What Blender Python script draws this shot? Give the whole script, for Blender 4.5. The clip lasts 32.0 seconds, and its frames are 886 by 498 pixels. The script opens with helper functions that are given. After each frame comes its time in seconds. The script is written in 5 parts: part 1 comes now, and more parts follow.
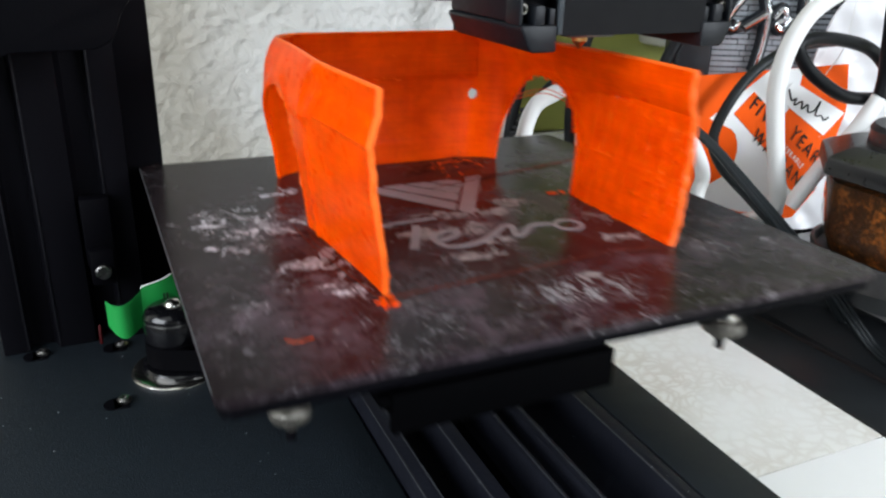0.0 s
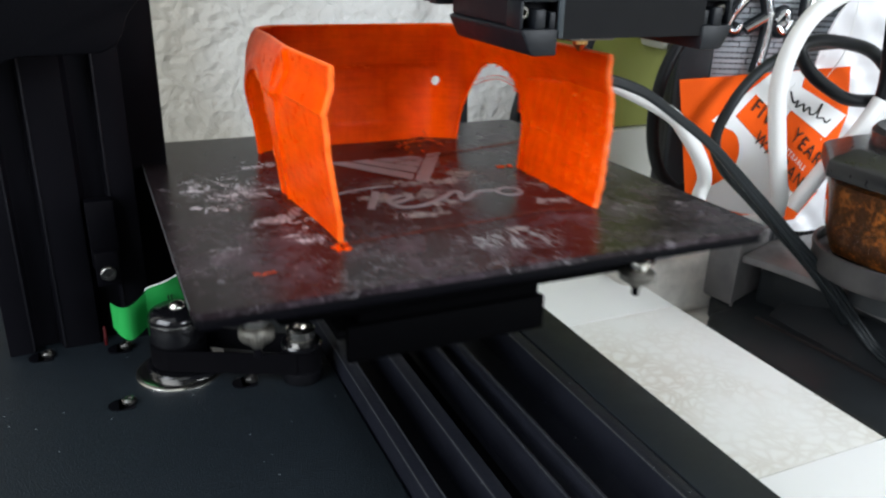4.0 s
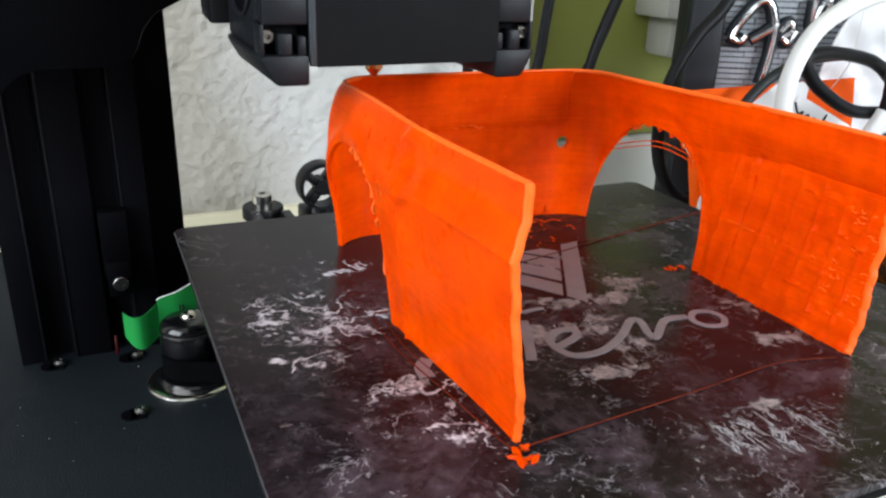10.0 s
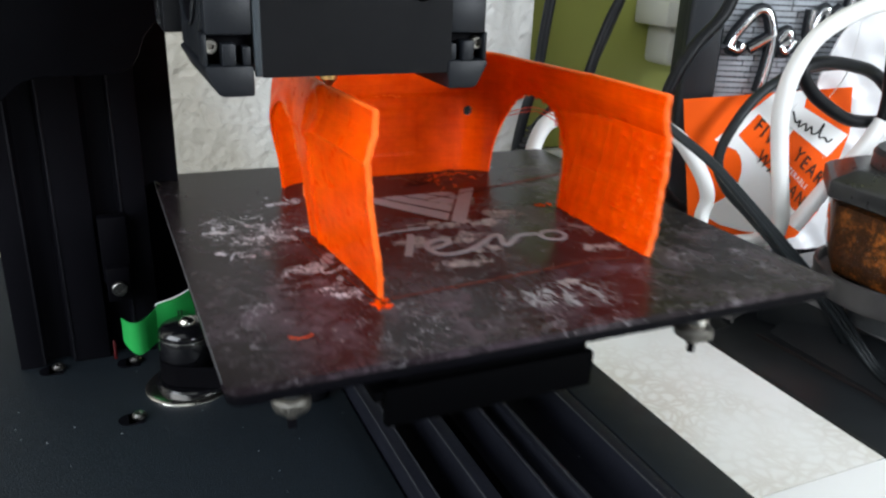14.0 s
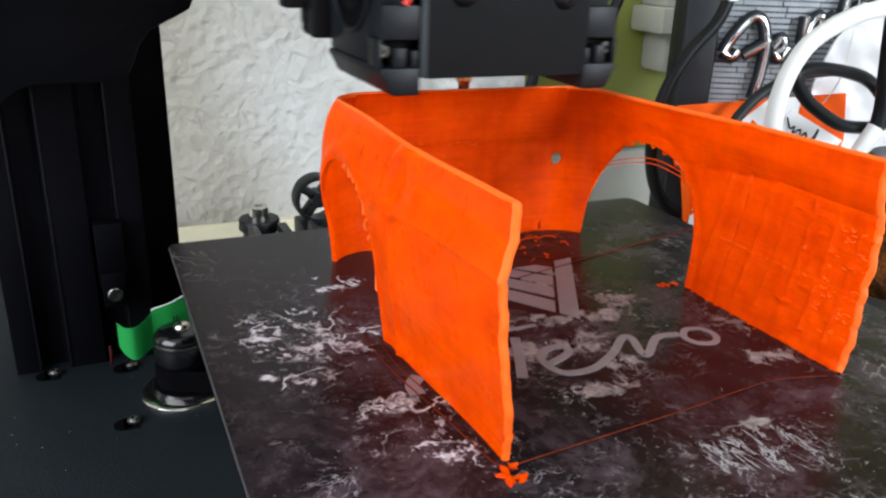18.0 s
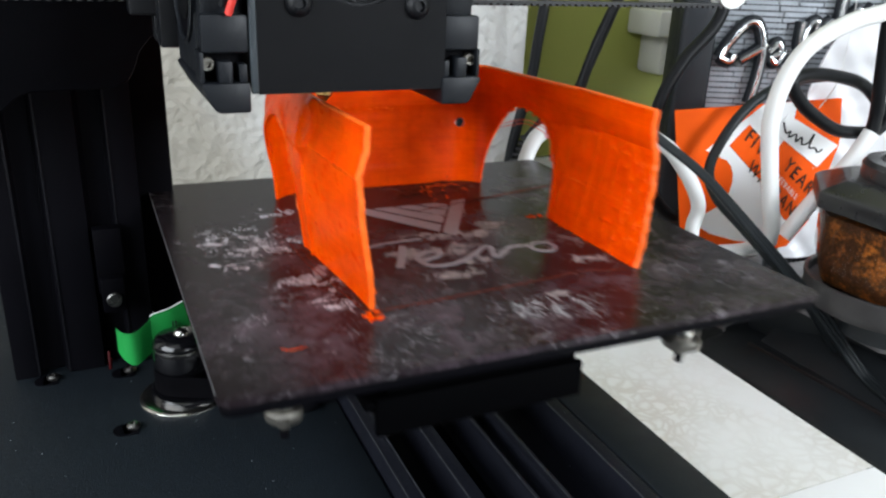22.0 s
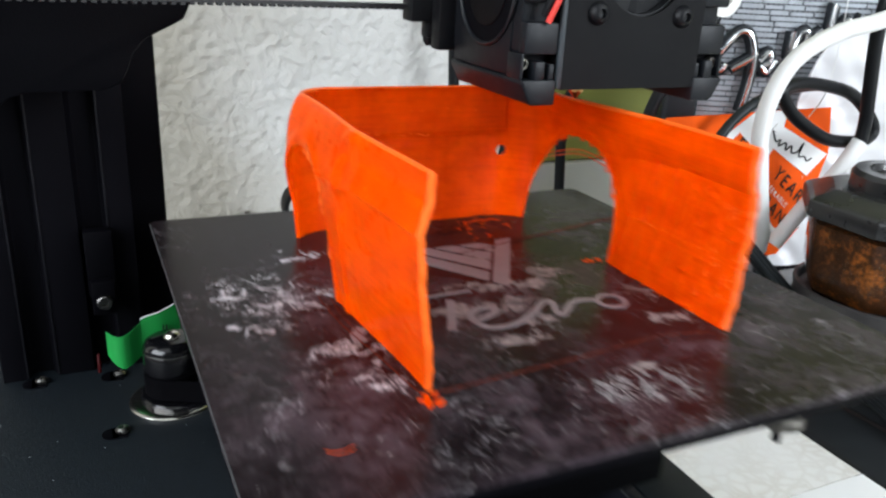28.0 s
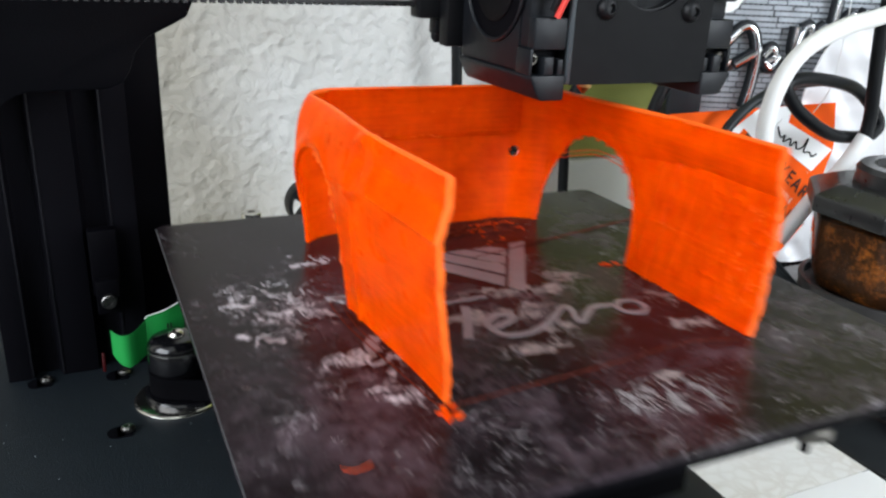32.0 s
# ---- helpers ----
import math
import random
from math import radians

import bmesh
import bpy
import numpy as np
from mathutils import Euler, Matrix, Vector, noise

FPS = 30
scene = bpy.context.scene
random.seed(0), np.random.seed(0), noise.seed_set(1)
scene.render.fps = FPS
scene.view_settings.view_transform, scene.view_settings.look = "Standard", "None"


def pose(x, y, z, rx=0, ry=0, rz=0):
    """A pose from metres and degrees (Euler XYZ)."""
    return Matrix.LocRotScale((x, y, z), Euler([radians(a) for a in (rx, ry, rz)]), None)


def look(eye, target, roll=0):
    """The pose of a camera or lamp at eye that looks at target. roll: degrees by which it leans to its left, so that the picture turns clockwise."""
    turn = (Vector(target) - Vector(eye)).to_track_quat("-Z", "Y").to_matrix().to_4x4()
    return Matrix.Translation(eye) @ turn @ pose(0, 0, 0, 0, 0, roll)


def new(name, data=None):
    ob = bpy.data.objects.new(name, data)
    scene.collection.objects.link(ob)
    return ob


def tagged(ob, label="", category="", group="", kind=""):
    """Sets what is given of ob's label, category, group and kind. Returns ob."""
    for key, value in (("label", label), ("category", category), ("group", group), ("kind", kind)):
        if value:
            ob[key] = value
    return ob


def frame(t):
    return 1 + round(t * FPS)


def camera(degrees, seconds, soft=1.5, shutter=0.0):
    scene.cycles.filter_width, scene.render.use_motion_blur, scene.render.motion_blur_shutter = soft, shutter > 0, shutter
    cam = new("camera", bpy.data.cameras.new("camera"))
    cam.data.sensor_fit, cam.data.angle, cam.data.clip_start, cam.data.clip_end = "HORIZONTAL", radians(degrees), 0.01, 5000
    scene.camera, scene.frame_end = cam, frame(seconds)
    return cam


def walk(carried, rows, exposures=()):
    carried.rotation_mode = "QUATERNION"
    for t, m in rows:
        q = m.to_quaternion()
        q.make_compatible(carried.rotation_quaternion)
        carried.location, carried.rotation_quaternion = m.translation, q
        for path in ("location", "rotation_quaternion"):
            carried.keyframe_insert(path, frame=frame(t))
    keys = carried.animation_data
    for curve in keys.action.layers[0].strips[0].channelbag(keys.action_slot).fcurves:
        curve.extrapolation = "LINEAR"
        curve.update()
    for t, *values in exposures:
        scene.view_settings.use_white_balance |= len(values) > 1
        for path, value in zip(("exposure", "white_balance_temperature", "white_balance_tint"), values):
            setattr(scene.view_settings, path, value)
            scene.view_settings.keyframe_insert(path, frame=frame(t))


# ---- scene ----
# Heights: table top 0, printer base plate 0.077, rail 0.086, bed surface 0.164.
BASE_Z, RAIL_Z, BED_Z = 0.0766, 0.086, 0.164
NOZ_Y, NOZ_Z = -0.0733, BED_Z + 0.0665

# ---- camera ----
cam = camera(59.2, 32.0, soft=2.3, shutter=1.8)
walk(cam, [
    (0, pose(-0.1349, -0.3554, 0.2740, 67.89, -1.57, -24.21)),
    (0.5, pose(-0.1345, -0.3565, 0.2741, 68.02, -1.40, -24.17)),
    (1, pose(-0.1351, -0.3569, 0.2750, 68.06, -1.49, -24.17)),
    (1.5, pose(-0.1362, -0.3556, 0.2742, 68.04, -1.48, -24.23)),
    (2, pose(-0.1368, -0.3555, 0.2741, 68.05, -1.53, -24.21)),
    (2.5, pose(-0.1362, -0.3561, 0.2746, 68.02, -1.51, -24.16)),
    (3, pose(-0.1358, -0.3567, 0.2746, 68.02, -1.49, -24.11)),
    (3.5, pose(-0.1355, -0.3571, 0.2747, 68.03, -1.51, -24.04)),
    (5.5, pose(-0.1373, -0.3565, 0.2755, 67.87, -1.56, -24.05)),
    (6, pose(-0.1372, -0.3565, 0.2769, 67.77, -1.61, -23.94)),
    (6.5, pose(-0.1381, -0.3564, 0.2786, 67.74, -1.74, -23.89)),
    (7, pose(-0.1381, -0.3566, 0.2778, 67.76, -1.71, -23.87)),
    (7.5, pose(-0.1397, -0.3558, 0.2783, 67.67, -1.71, -23.99)),
    (8, pose(-0.1399, -0.3561, 0.2794, 67.64, -1.60, -23.98)),
    (8.5, pose(-0.1394, -0.3561, 0.2800, 67.69, -1.67, -23.89)),
    (9, pose(-0.1399, -0.3564, 0.2805, 67.83, -1.79, -23.84)),
    (9.5, pose(-0.1395, -0.3569, 0.2810, 67.94, -1.81, -23.79)),
    (10, pose(-0.1407, -0.3562, 0.2806, 68.14, -1.84, -23.92)),
    (10.5, pose(-0.1405, -0.3568, 0.2805, 68.26, -1.87, -24.01)),
    (11, pose(-0.1401, -0.3569, 0.2809, 68.24, -1.97, -23.95)),
    (11.5, pose(-0.1397, -0.3577, 0.2816, 68.27, -2.00, -23.90)),
    (12, pose(-0.1384, -0.3588, 0.2821, 68.31, -1.91, -23.77)),
    (12.5, pose(-0.1381, -0.3597, 0.2828, 68.38, -1.92, -23.70)),
    (13, pose(-0.1388, -0.3600, 0.2833, 68.45, -1.72, -23.71)),
    (13.5, pose(-0.1399, -0.3587, 0.2827, 68.48, -1.86, -23.79)),
    (14, pose(-0.1401, -0.3581, 0.2821, 68.54, -2.10, -23.79)),
    (14.5, pose(-0.1403, -0.3585, 0.2824, 68.62, -2.15, -23.81)),
    (16.5, pose(-0.1382, -0.3614, 0.2820, 69.00, -1.75, -23.76)),
    (17, pose(-0.1383, -0.3620, 0.2820, 69.04, -1.85, -23.77)),
    (17.5, pose(-0.1379, -0.3619, 0.2817, 69.05, -1.94, -23.77)),
    (18, pose(-0.1382, -0.3621, 0.2822, 69.08, -1.97, -23.81)),
    (18.5, pose(-0.1382, -0.3620, 0.2822, 69.11, -1.84, -23.90)),
    (19, pose(-0.1380, -0.3620, 0.2820, 69.13, -1.87, -23.89)),
    (19.5, pose(-0.1382, -0.3622, 0.2824, 69.15, -1.98, -23.91)),
    (20, pose(-0.1377, -0.3625, 0.2824, 69.18, -2.04, -23.86)),
    (20.5, pose(-0.1380, -0.3621, 0.2833, 69.14, -2.10, -23.89)),
    (21, pose(-0.1405, -0.3605, 0.2852, 68.99, -2.21, -24.15)),
    (21.5, pose(-0.1407, -0.3605, 0.2857, 68.98, -2.24, -24.17)),
    (22, pose(-0.1401, -0.3610, 0.2861, 68.98, -2.26, -24.10)),
    (22.5, pose(-0.1398, -0.3613, 0.2870, 68.97, -2.33, -24.07)),
    (23, pose(-0.1396, -0.3616, 0.2877, 68.94, -2.45, -24.04)),
    (23.5, pose(-0.1406, -0.3603, 0.2879, 68.92, -2.43, -24.22)),
    (24, pose(-0.1409, -0.3603, 0.2868, 69.04, -2.56, -24.24)),
    (24.5, pose(-0.1410, -0.3594, 0.2869, 69.01, -2.69, -24.32)),
    (25, pose(-0.1413, -0.3597, 0.2862, 69.19, -2.70, -24.38)),
    (25.5, pose(-0.1410, -0.3598, 0.2858, 69.25, -2.77, -24.41)),
    (27.5, pose(-0.1416, -0.3602, 0.2852, 69.40, -2.87, -24.64)),
    (28, pose(-0.1412, -0.3609, 0.2856, 69.45, -2.89, -24.64)),
    (28.5, pose(-0.1401, -0.3616, 0.2863, 69.42, -2.73, -24.57)),
    (29, pose(-0.1406, -0.3607, 0.2880, 69.20, -2.63, -24.64)),
    (29.5, pose(-0.1400, -0.3615, 0.2881, 69.13, -2.51, -24.52)),
    (30, pose(-0.1399, -0.3623, 0.2878, 69.20, -2.39, -24.44)),
    (30.5, pose(-0.1391, -0.3623, 0.2866, 69.27, -2.48, -24.31)),
    (31, pose(-0.1394, -0.3623, 0.2860, 69.35, -2.47, -24.35)),
    (31.5, pose(-0.1406, -0.3618, 0.2856, 69.40, -2.49, -24.45)),
    (32, pose(-0.1409, -0.3608, 0.2844, 69.39, -2.48, -24.46))
], exposures=[(0.0, 0.0), (32.0, 0.0)])

# ---- world and light ----
world = bpy.data.worlds.new("sky")
scene.world = world
world.use_nodes = True
wn = world.node_tree.nodes
sky = wn.new("ShaderNodeTexSky")
sky.sky_type, sky.sun_disc = "NISHITA", False
sky.sun_elevation, sky.sun_rotation = radians(38), radians(250)
world.node_tree.links.new(sky.outputs[0], wn["Background"].inputs[0])
wn["Background"].inputs[1].default_value = 0.10


def area_lamp(name, eye, target, sx, sy, watts, color):
    data = bpy.data.lights.new(name, "AREA")
    data.shape, data.size, data.size_y = "RECTANGLE", sx, sy
    data.energy, data.color = watts, color
    ob = new(name, data)
    ob.matrix_world = look(eye, target)
    return ob


# daylight entering by the window beside the table, and an added fill from an unseen opening behind it
area_lamp("window_light_side", (-1.33, -0.75, 0.85), (0.2, -0.2, 0.2), 1.5, 1.2, 41, (0.86, 0.93, 1.0))
area_lamp("fill_light_rear", (1.35, -2.25, 0.95), (0.3, 0.1, 0.1), 1.3, 1.2, 80, (0.87, 0.935, 1.0))


# ---- materials ----
def mat(name, color, rough=0.5, metal=0.0, var=0.12, scale=40.0, bump=0.0, bscale=200.0, spec=0.5, tint=None, rvar=0.1, coat=0.0, dust=0.0):
    m = bpy.data.materials.new(name)
    m.use_nodes = True
    n, l = m.node_tree.nodes, m.node_tree.links
    b = n["Principled BSDF"]
    b.inputs["Roughness"].default_value, b.inputs["Metallic"].default_value = rough, metal
    b.inputs["Specular IOR Level"].default_value = spec
    b.inputs["Coat Weight"].default_value = coat
    tc = n.new("ShaderNodeTexCoord")
    no = n.new("ShaderNodeTexNoise")
    no.inputs["Scale"].default_value, no.inputs["Detail"].default_value = scale, 6
    l.new(tc.outputs["Object"], no.inputs["Vector"])
    mix = n.new("ShaderNodeMix")
    mix.data_type = "RGBA"
    c2 = tint or tuple(min(1, c * (1 + var)) for c in color)
    mix.inputs[6].default_value = (*[c * (1 - var) for c in color], 1)
    mix.inputs[7].default_value = (*c2, 1)
    l.new(no.outputs["Fac"], mix.inputs[0])
    base = mix.outputs[2]
    if dust:
        # sparse pale specks lying on the surface
        vo, lt, dm = n.new("ShaderNodeTexVoronoi"), n.new("ShaderNodeMath"), n.new("ShaderNodeMix")
        vo.inputs["Scale"].default_value = 120
        lt.operation, lt.inputs[1].default_value = "LESS_THAN", 0.042
        l.new(tc.outputs["Object"], vo.inputs["Vector"])
        l.new(vo.outputs["Distance"], lt.inputs[0])
        dm.data_type = "RGBA"
        dm.inputs[7].default_value = (0.16 * dust, 0.17 * dust, 0.18 * dust, 1)
        l.new(lt.outputs[0], dm.inputs[0])
        l.new(base, dm.inputs[6])
        base = dm.outputs[2]
    l.new(base, b.inputs["Base Color"])
    mr = n.new("ShaderNodeMapRange")
    mr.inputs[3].default_value, mr.inputs[4].default_value = max(0.02, rough - rvar), min(1, rough + rvar)
    n2 = n.new("ShaderNodeTexNoise")
    n2.inputs["Scale"].default_value, n2.inputs["Detail"].default_value = scale * 3.3, 4
    l.new(tc.outputs["Object"], n2.inputs["Vector"])
    l.new(n2.outputs["Fac"], mr.inputs[0])
    l.new(mr.outputs[0], b.inputs["Roughness"])
    if bump:
        n3 = n.new("ShaderNodeTexNoise")
        n3.inputs["Scale"].default_value, n3.inputs["Detail"].default_value = bscale, 3
        l.new(tc.outputs["Object"], n3.inputs["Vector"])
        bp = n.new("ShaderNodeBump")
        bp.inputs["Strength"].default_value, bp.inputs["Distance"].default_value = bump, 0.0006
        l.new(n3.outputs["Fac"], bp.inputs["Height"])
        l.new(bp.outputs[0], b.inputs["Normal"])
    return m


POWDER = mat("powder_coated_steel", (0.0060, 0.0100, 0.0142), 0.60, 0, 0.85, 520, 1.0, 1500, spec=0.22, dust=2.4)
ANOD = mat("black_anodised_aluminium", (0.0019, 0.0018, 0.0028), 0.55, 0.0, 0.3, 30, 0.1, 1500, spec=0.04)
UNDERSHADE = mat("shade_black_carriage", (0.0010, 0.0010, 0.0013), 0.7, 0.0, 0.3, 30, spec=0.02)
GANTM = mat("black_coated_gantry_steel", (0.0019, 0.0020, 0.0028), 0.5, 0.0, 0.4, 24, 0.2, 1200, spec=0.035)
COLM = mat("black_anodised_column", (0.0033, 0.0032, 0.0046), 0.55, 0.0, 0.3, 30, 0.1, 1500, spec=0.05)
RAILEDGE = mat("dusty_highlit_rail_edge", (0.008, 0.0088, 0.0120), 0.4, 0, 0.5, 420, spec=0.3, tint=(0.055, 0.058, 0.066), dust=2.4)
EDGEGLINT = mat("extrusion_edge_highlight", (0.0070, 0.0070, 0.0090), 0.45, 0.0, 0.6, 90, 0.2, 900, spec=0.10)
RAILM = mat("worn_black_anodised_rail", (0.0074, 0.0082, 0.0125), 0.42, 0.0, 0.45, 60, 0.25, 900, spec=0.24, dust=0.7)
BLACKP = mat("black_moulded_plastic", (0.0034, 0.0038, 0.0050), 0.44, 0, 0.25, 80, 0.2, 1800, spec=0.26)
# black plastic lightened and blued for the window light on the blowers
BLOWM = mat("window_lit_blower_plastic", (0.0050, 0.0062, 0.0084), 0.45, 0, 0.25, 70, 0.15, 1500, spec=0.25)
MATTEP = mat("matt_black_steel_sheet", (0.0018, 0.0019, 0.0026), 0.56, 0.0, 0.15, 50, 0.2, 3000, spec=0.12)
SHEETGLINT = mat("pale_sheet_highlight", (0.055, 0.058, 0.062), 0.4, 0, 0.5, 160, spec=0.3)
FOLD = mat("window_lit_blue_edge", (0.030, 0.038, 0.044), 0.4, 0.2, 0.2, 60)
RUBBER = mat("black_rubber", (0.007, 0.007, 0.008), 0.55, 0, 0.2, 60)
CABLEB = mat("black_cable_sheath", (0.0035, 0.0042, 0.0055), 0.45, 0, 0.2, 60, spec=0.22)
CABLEW = mat("white_cable_sheath", (0.82, 0.82, 0.81), 0.4, 0, 0.06, 20)
CABLEG = mat("dark_grey_cable_sheath", (0.013, 0.016, 0.018), 0.45, 0, 0.15, 30, spec=0.25)
STEEL = mat("bright_steel", (0.62, 0.60, 0.56), 0.22, 1.0, 0.12, 120)
SCREWM = mat("dark_zinc_screw", (0.16, 0.155, 0.15), 0.3, 1.0, 0.3, 200)
# steel darkened for the shade that the levelling knobs hang in
DULLST = mat("knurled_shade_dark_steel", (0.19, 0.18, 0.16), 0.42, 1.0, 0.2, 200, 0.4, 2500)
BRASS = mat("brass", (0.55, 0.33, 0.12), 0.3, 1.0, 0.15, 100)
BELT = mat("grey_black_belt", (0.0020, 0.0019, 0.0026), 0.7, 0, 0.2, 150, spec=0.03)
GLOSSB = mat("polished_black_metal", (0.004, 0.004, 0.005), 0.16, 0, 0.2, 60, spec=0.6, rvar=0.05)
GREEN = mat("green_tape", (0.010, 0.27, 0.050), 0.45, 0, 0.12, 70)
REDL = mat("bright_red_wire", (0.55, 0.035, 0.025), 0.4)
REDW = mat("red_wire", (0.045, 0.004, 0.005), 0.5, spec=0.1)
OLIVE = mat("olive_green_paint", (0.285, 0.305, 0.066), 0.55, 0, 0.10, 9, 0.2, 60)
PALEOR = mat("pale_orange_strands_and_highlight", (0.90, 0.125, 0.012), 0.42, 0, 0.16, 300, 0.4, 900, spec=0.22)
TRIMG = mat("grey_beige_gloss_trim", (0.47, 0.465, 0.42), 0.4, 0, 0.1, 15)
TRIMW = mat("off_white_gloss_trim", (0.74, 0.73, 0.66), 0.4, 0, 0.08, 15)
GREYSH = mat("grey_painted_shelf", (0.74, 0.74, 0.71), 0.5, 0, 0.1, 12)
COVERM = mat("slate_grey_anodised_cover", (0.0088, 0.0112, 0.0140), 0.5, 0, 0.3, 30, 0.1, 800, spec=0.25)
CHROME = mat("chrome", (0.85, 0.86, 0.88), 0.17, 1.0, 0.03, 20)
TOLEX = mat("black_amp_vinyl", (0.0065, 0.0092, 0.0135), 0.5, 0, 0.2, 60, 0.6, 900)
PAPERW = mat("white_card", (0.86, 0.86, 0.86), 0.5, 0, 0.04, 20)
PAPERO = mat("orange_card", (0.92, 0.105, 0.004), 0.6, 0, 0.05, 20, spec=0.12)
CREAM = mat("cream_gloss_paint", (0.70, 0.65, 0.47), 0.4, 0, 0.06, 12)
INK = mat("black_ink", (0.02, 0.022, 0.02), 0.6, spec=0.15)
WHITEB = mat("white_plastic_bag", (0.76, 0.76, 0.78), 0.35, 0, 0.05, 14, 0.3, 60)
PLUSH = mat("beige_plush_cloth", (0.78, 0.74, 0.69), 0.95, 0, 0.3, 90, 1.0, 260)
DARKBOX = mat("blue_black_plastic", (0.0170, 0.0195, 0.0220), 0.40, 0, 0.4, 25, spec=0.4)
SMOKY = mat("dusty_grey_panel", (0.110, 0.105, 0.107), 0.42, 0, 0.45, 34, 0.3, 120, spec=0.4, tint=(0.270, 0.257, 0.257), rvar=0.2)
SMOKD = mat("dusty_charcoal_collar", (0.022, 0.021, 0.022), 0.45, 0, 0.4, 40, 0.3, 160, spec=0.30, tint=(0.075, 0.070, 0.069), rvar=0.2)
MAROON = mat("dark_red_trim", (0.018, 0.013, 0.013), 0.4)
LIDM = mat("charcoal_jar_lid", (0.017, 0.017, 0.018), 0.30, 0, 0.2, 40)
THREAD = mat("silver_thread", (0.40, 0.43, 0.47), 0.45, 0.2, 0.35, 90)
# ceiling and room walls are unseen, toned for the light they bounce
CEIL = mat("ceiling_paint", (0.70, 0.70, 0.68), 0.9, 0, 0.04, 4)
ROOMW = mat("room_wall_paint", (0.24, 0.235, 0.22), 0.9, 0, 0.06, 3)
CARPET = mat("floor_carpet", (0.10, 0.09, 0.08), 0.95, 0, 0.25, 60, 0.8, 200)


def plaster():
    m = mat("rough_white_plaster", (0.52, 0.512, 0.485), 0.75, 0, 0.06, 5, tint=(0.61, 0.605, 0.59))
    n, l = m.node_tree.nodes, m.node_tree.links
    b = n["Principled BSDF"]
    tc = n.new("ShaderNodeTexCoord")
    a, c = n.new("ShaderNodeTexNoise"), n.new("ShaderNodeTexVoronoi")
    a.inputs["Scale"].default_value, a.inputs["Detail"].default_value, a.inputs["Distortion"].default_value = 62, 8, 0.6
    c.inputs["Scale"].default_value = 118
    c.feature = "SMOOTH_F1"
    for t in (a, c):
        l.new(tc.outputs["Object"], t.inputs["Vector"])
    # old yellowed patch with a ragged border, towards the low end of x, darkened as well for the column's shade
    big, sx, add, rp, mx = n.new("ShaderNodeTexNoise"), n.new("ShaderNodeSeparateXYZ"), n.new("ShaderNodeMath"), n.new("ShaderNodeValToRGB"), n.new("ShaderNodeMix")
    big.inputs["Scale"].default_value, big.inputs["Detail"].default_value = 9, 6
    l.new(tc.outputs["Object"], big.inputs["Vector"])
    l.new(tc.outputs["Object"], sx.inputs[0])
    add.operation = "MULTIPLY_ADD"
    add.inputs[1].default_value = 5.0
    l.new(sx.outputs[0], add.inputs[0])
    l.new(big.outputs["Fac"], add.inputs[2])
    rp.color_ramp.elements[0].position, rp.color_ramp.elements[1].position = 0.22, 0.80
    l.new(add.outputs[0], rp.inputs[0])
    mx.data_type = "RGBA"
    mx.inputs[6].default_value = (0.335, 0.312, 0.265, 1)
    l.new(rp.outputs[0], mx.inputs[0])
    l.new(b.inputs["Base Color"].links[0].from_socket, mx.inputs[7])
    l.new(mx.outputs[2], b.inputs["Base Color"])
    ad = n.new("ShaderNodeMath")
    ad.operation = "MULTIPLY_ADD"
    ad.inputs[1].default_value = 0.55
    l.new(c.outputs["Distance"], ad.inputs[0])
    l.new(a.outputs["Fac"], ad.inputs[2])
    bp = n.new("ShaderNodeBump")
    bp.inputs["Strength"].default_value, bp.inputs["Distance"].default_value = 0.9, 0.0058
    l.new(ad.outputs[0], bp.inputs["Height"])
    l.new(bp.outputs[0], b.inputs["Normal"])
    return m


def marble():
    m = mat("marbled_white_laminate", (0.80, 0.78, 0.73), 0.38, 0, 0.03, 10)
    n, l = m.node_tree.nodes, m.node_tree.links
    b = n["Principled BSDF"]
    tc, no, vo = n.new("ShaderNodeTexCoord"), n.new("ShaderNodeTexNoise"), n.new("ShaderNodeTexVoronoi")
    no.inputs["Scale"].default_value, no.inputs["Detail"].default_value, no.inputs["Distortion"].default_value = 22, 8, 1.5
    vo.feature = "DISTANCE_TO_EDGE"
    vo.inputs["Scale"].default_value = 105
    mv = n.new("ShaderNodeVectorMath")
    mv.operation = "MULTIPLY_ADD"
    mv.inputs[1].default_value = (0.022, 0.022, 0.022)
    l.new(tc.outputs["Object"], no.inputs["Vector"])
    l.new(no.outputs["Color"], mv.inputs[0])
    l.new(tc.outputs["Object"], mv.inputs[2])
    l.new(mv.outputs[0], vo.inputs["Vector"])
    r1 = n.new("ShaderNodeValToRGB")
    r1.color_ramp.elements[0].position, r1.color_ramp.elements[0].color = 0.0, (0.70, 0.665, 0.61, 1)
    r1.color_ramp.elements[1].position, r1.color_ramp.elements[1].color = 0.26, (0.85, 0.838, 0.805, 1)
    l.new(vo.outputs["Distance"], r1.inputs[0])
    n2 = n.new("ShaderNodeTexNoise")
    n2.inputs["Scale"].default_value, n2.inputs["Detail"].default_value = 9, 5
    l.new(tc.outputs["Object"], n2.inputs["Vector"])
    r2 = n.new("ShaderNodeValToRGB")
    r2.color_ramp.elements[0].position, r2.color_ramp.elements[1].position = 0.38, 0.62
    l.new(n2.outputs["Fac"], r2.inputs[0])
    mix = n.new("ShaderNodeMix")
    mix.data_type = "RGBA"
    mix.inputs[6].default_value = (0.87, 0.87, 0.86, 1)
    l.new(r2.outputs[0], mix.inputs[0])
    l.new(r1.outputs[0], mix.inputs[7])
    l.new(mix.outputs[2], b.inputs["Base Color"])
    return m


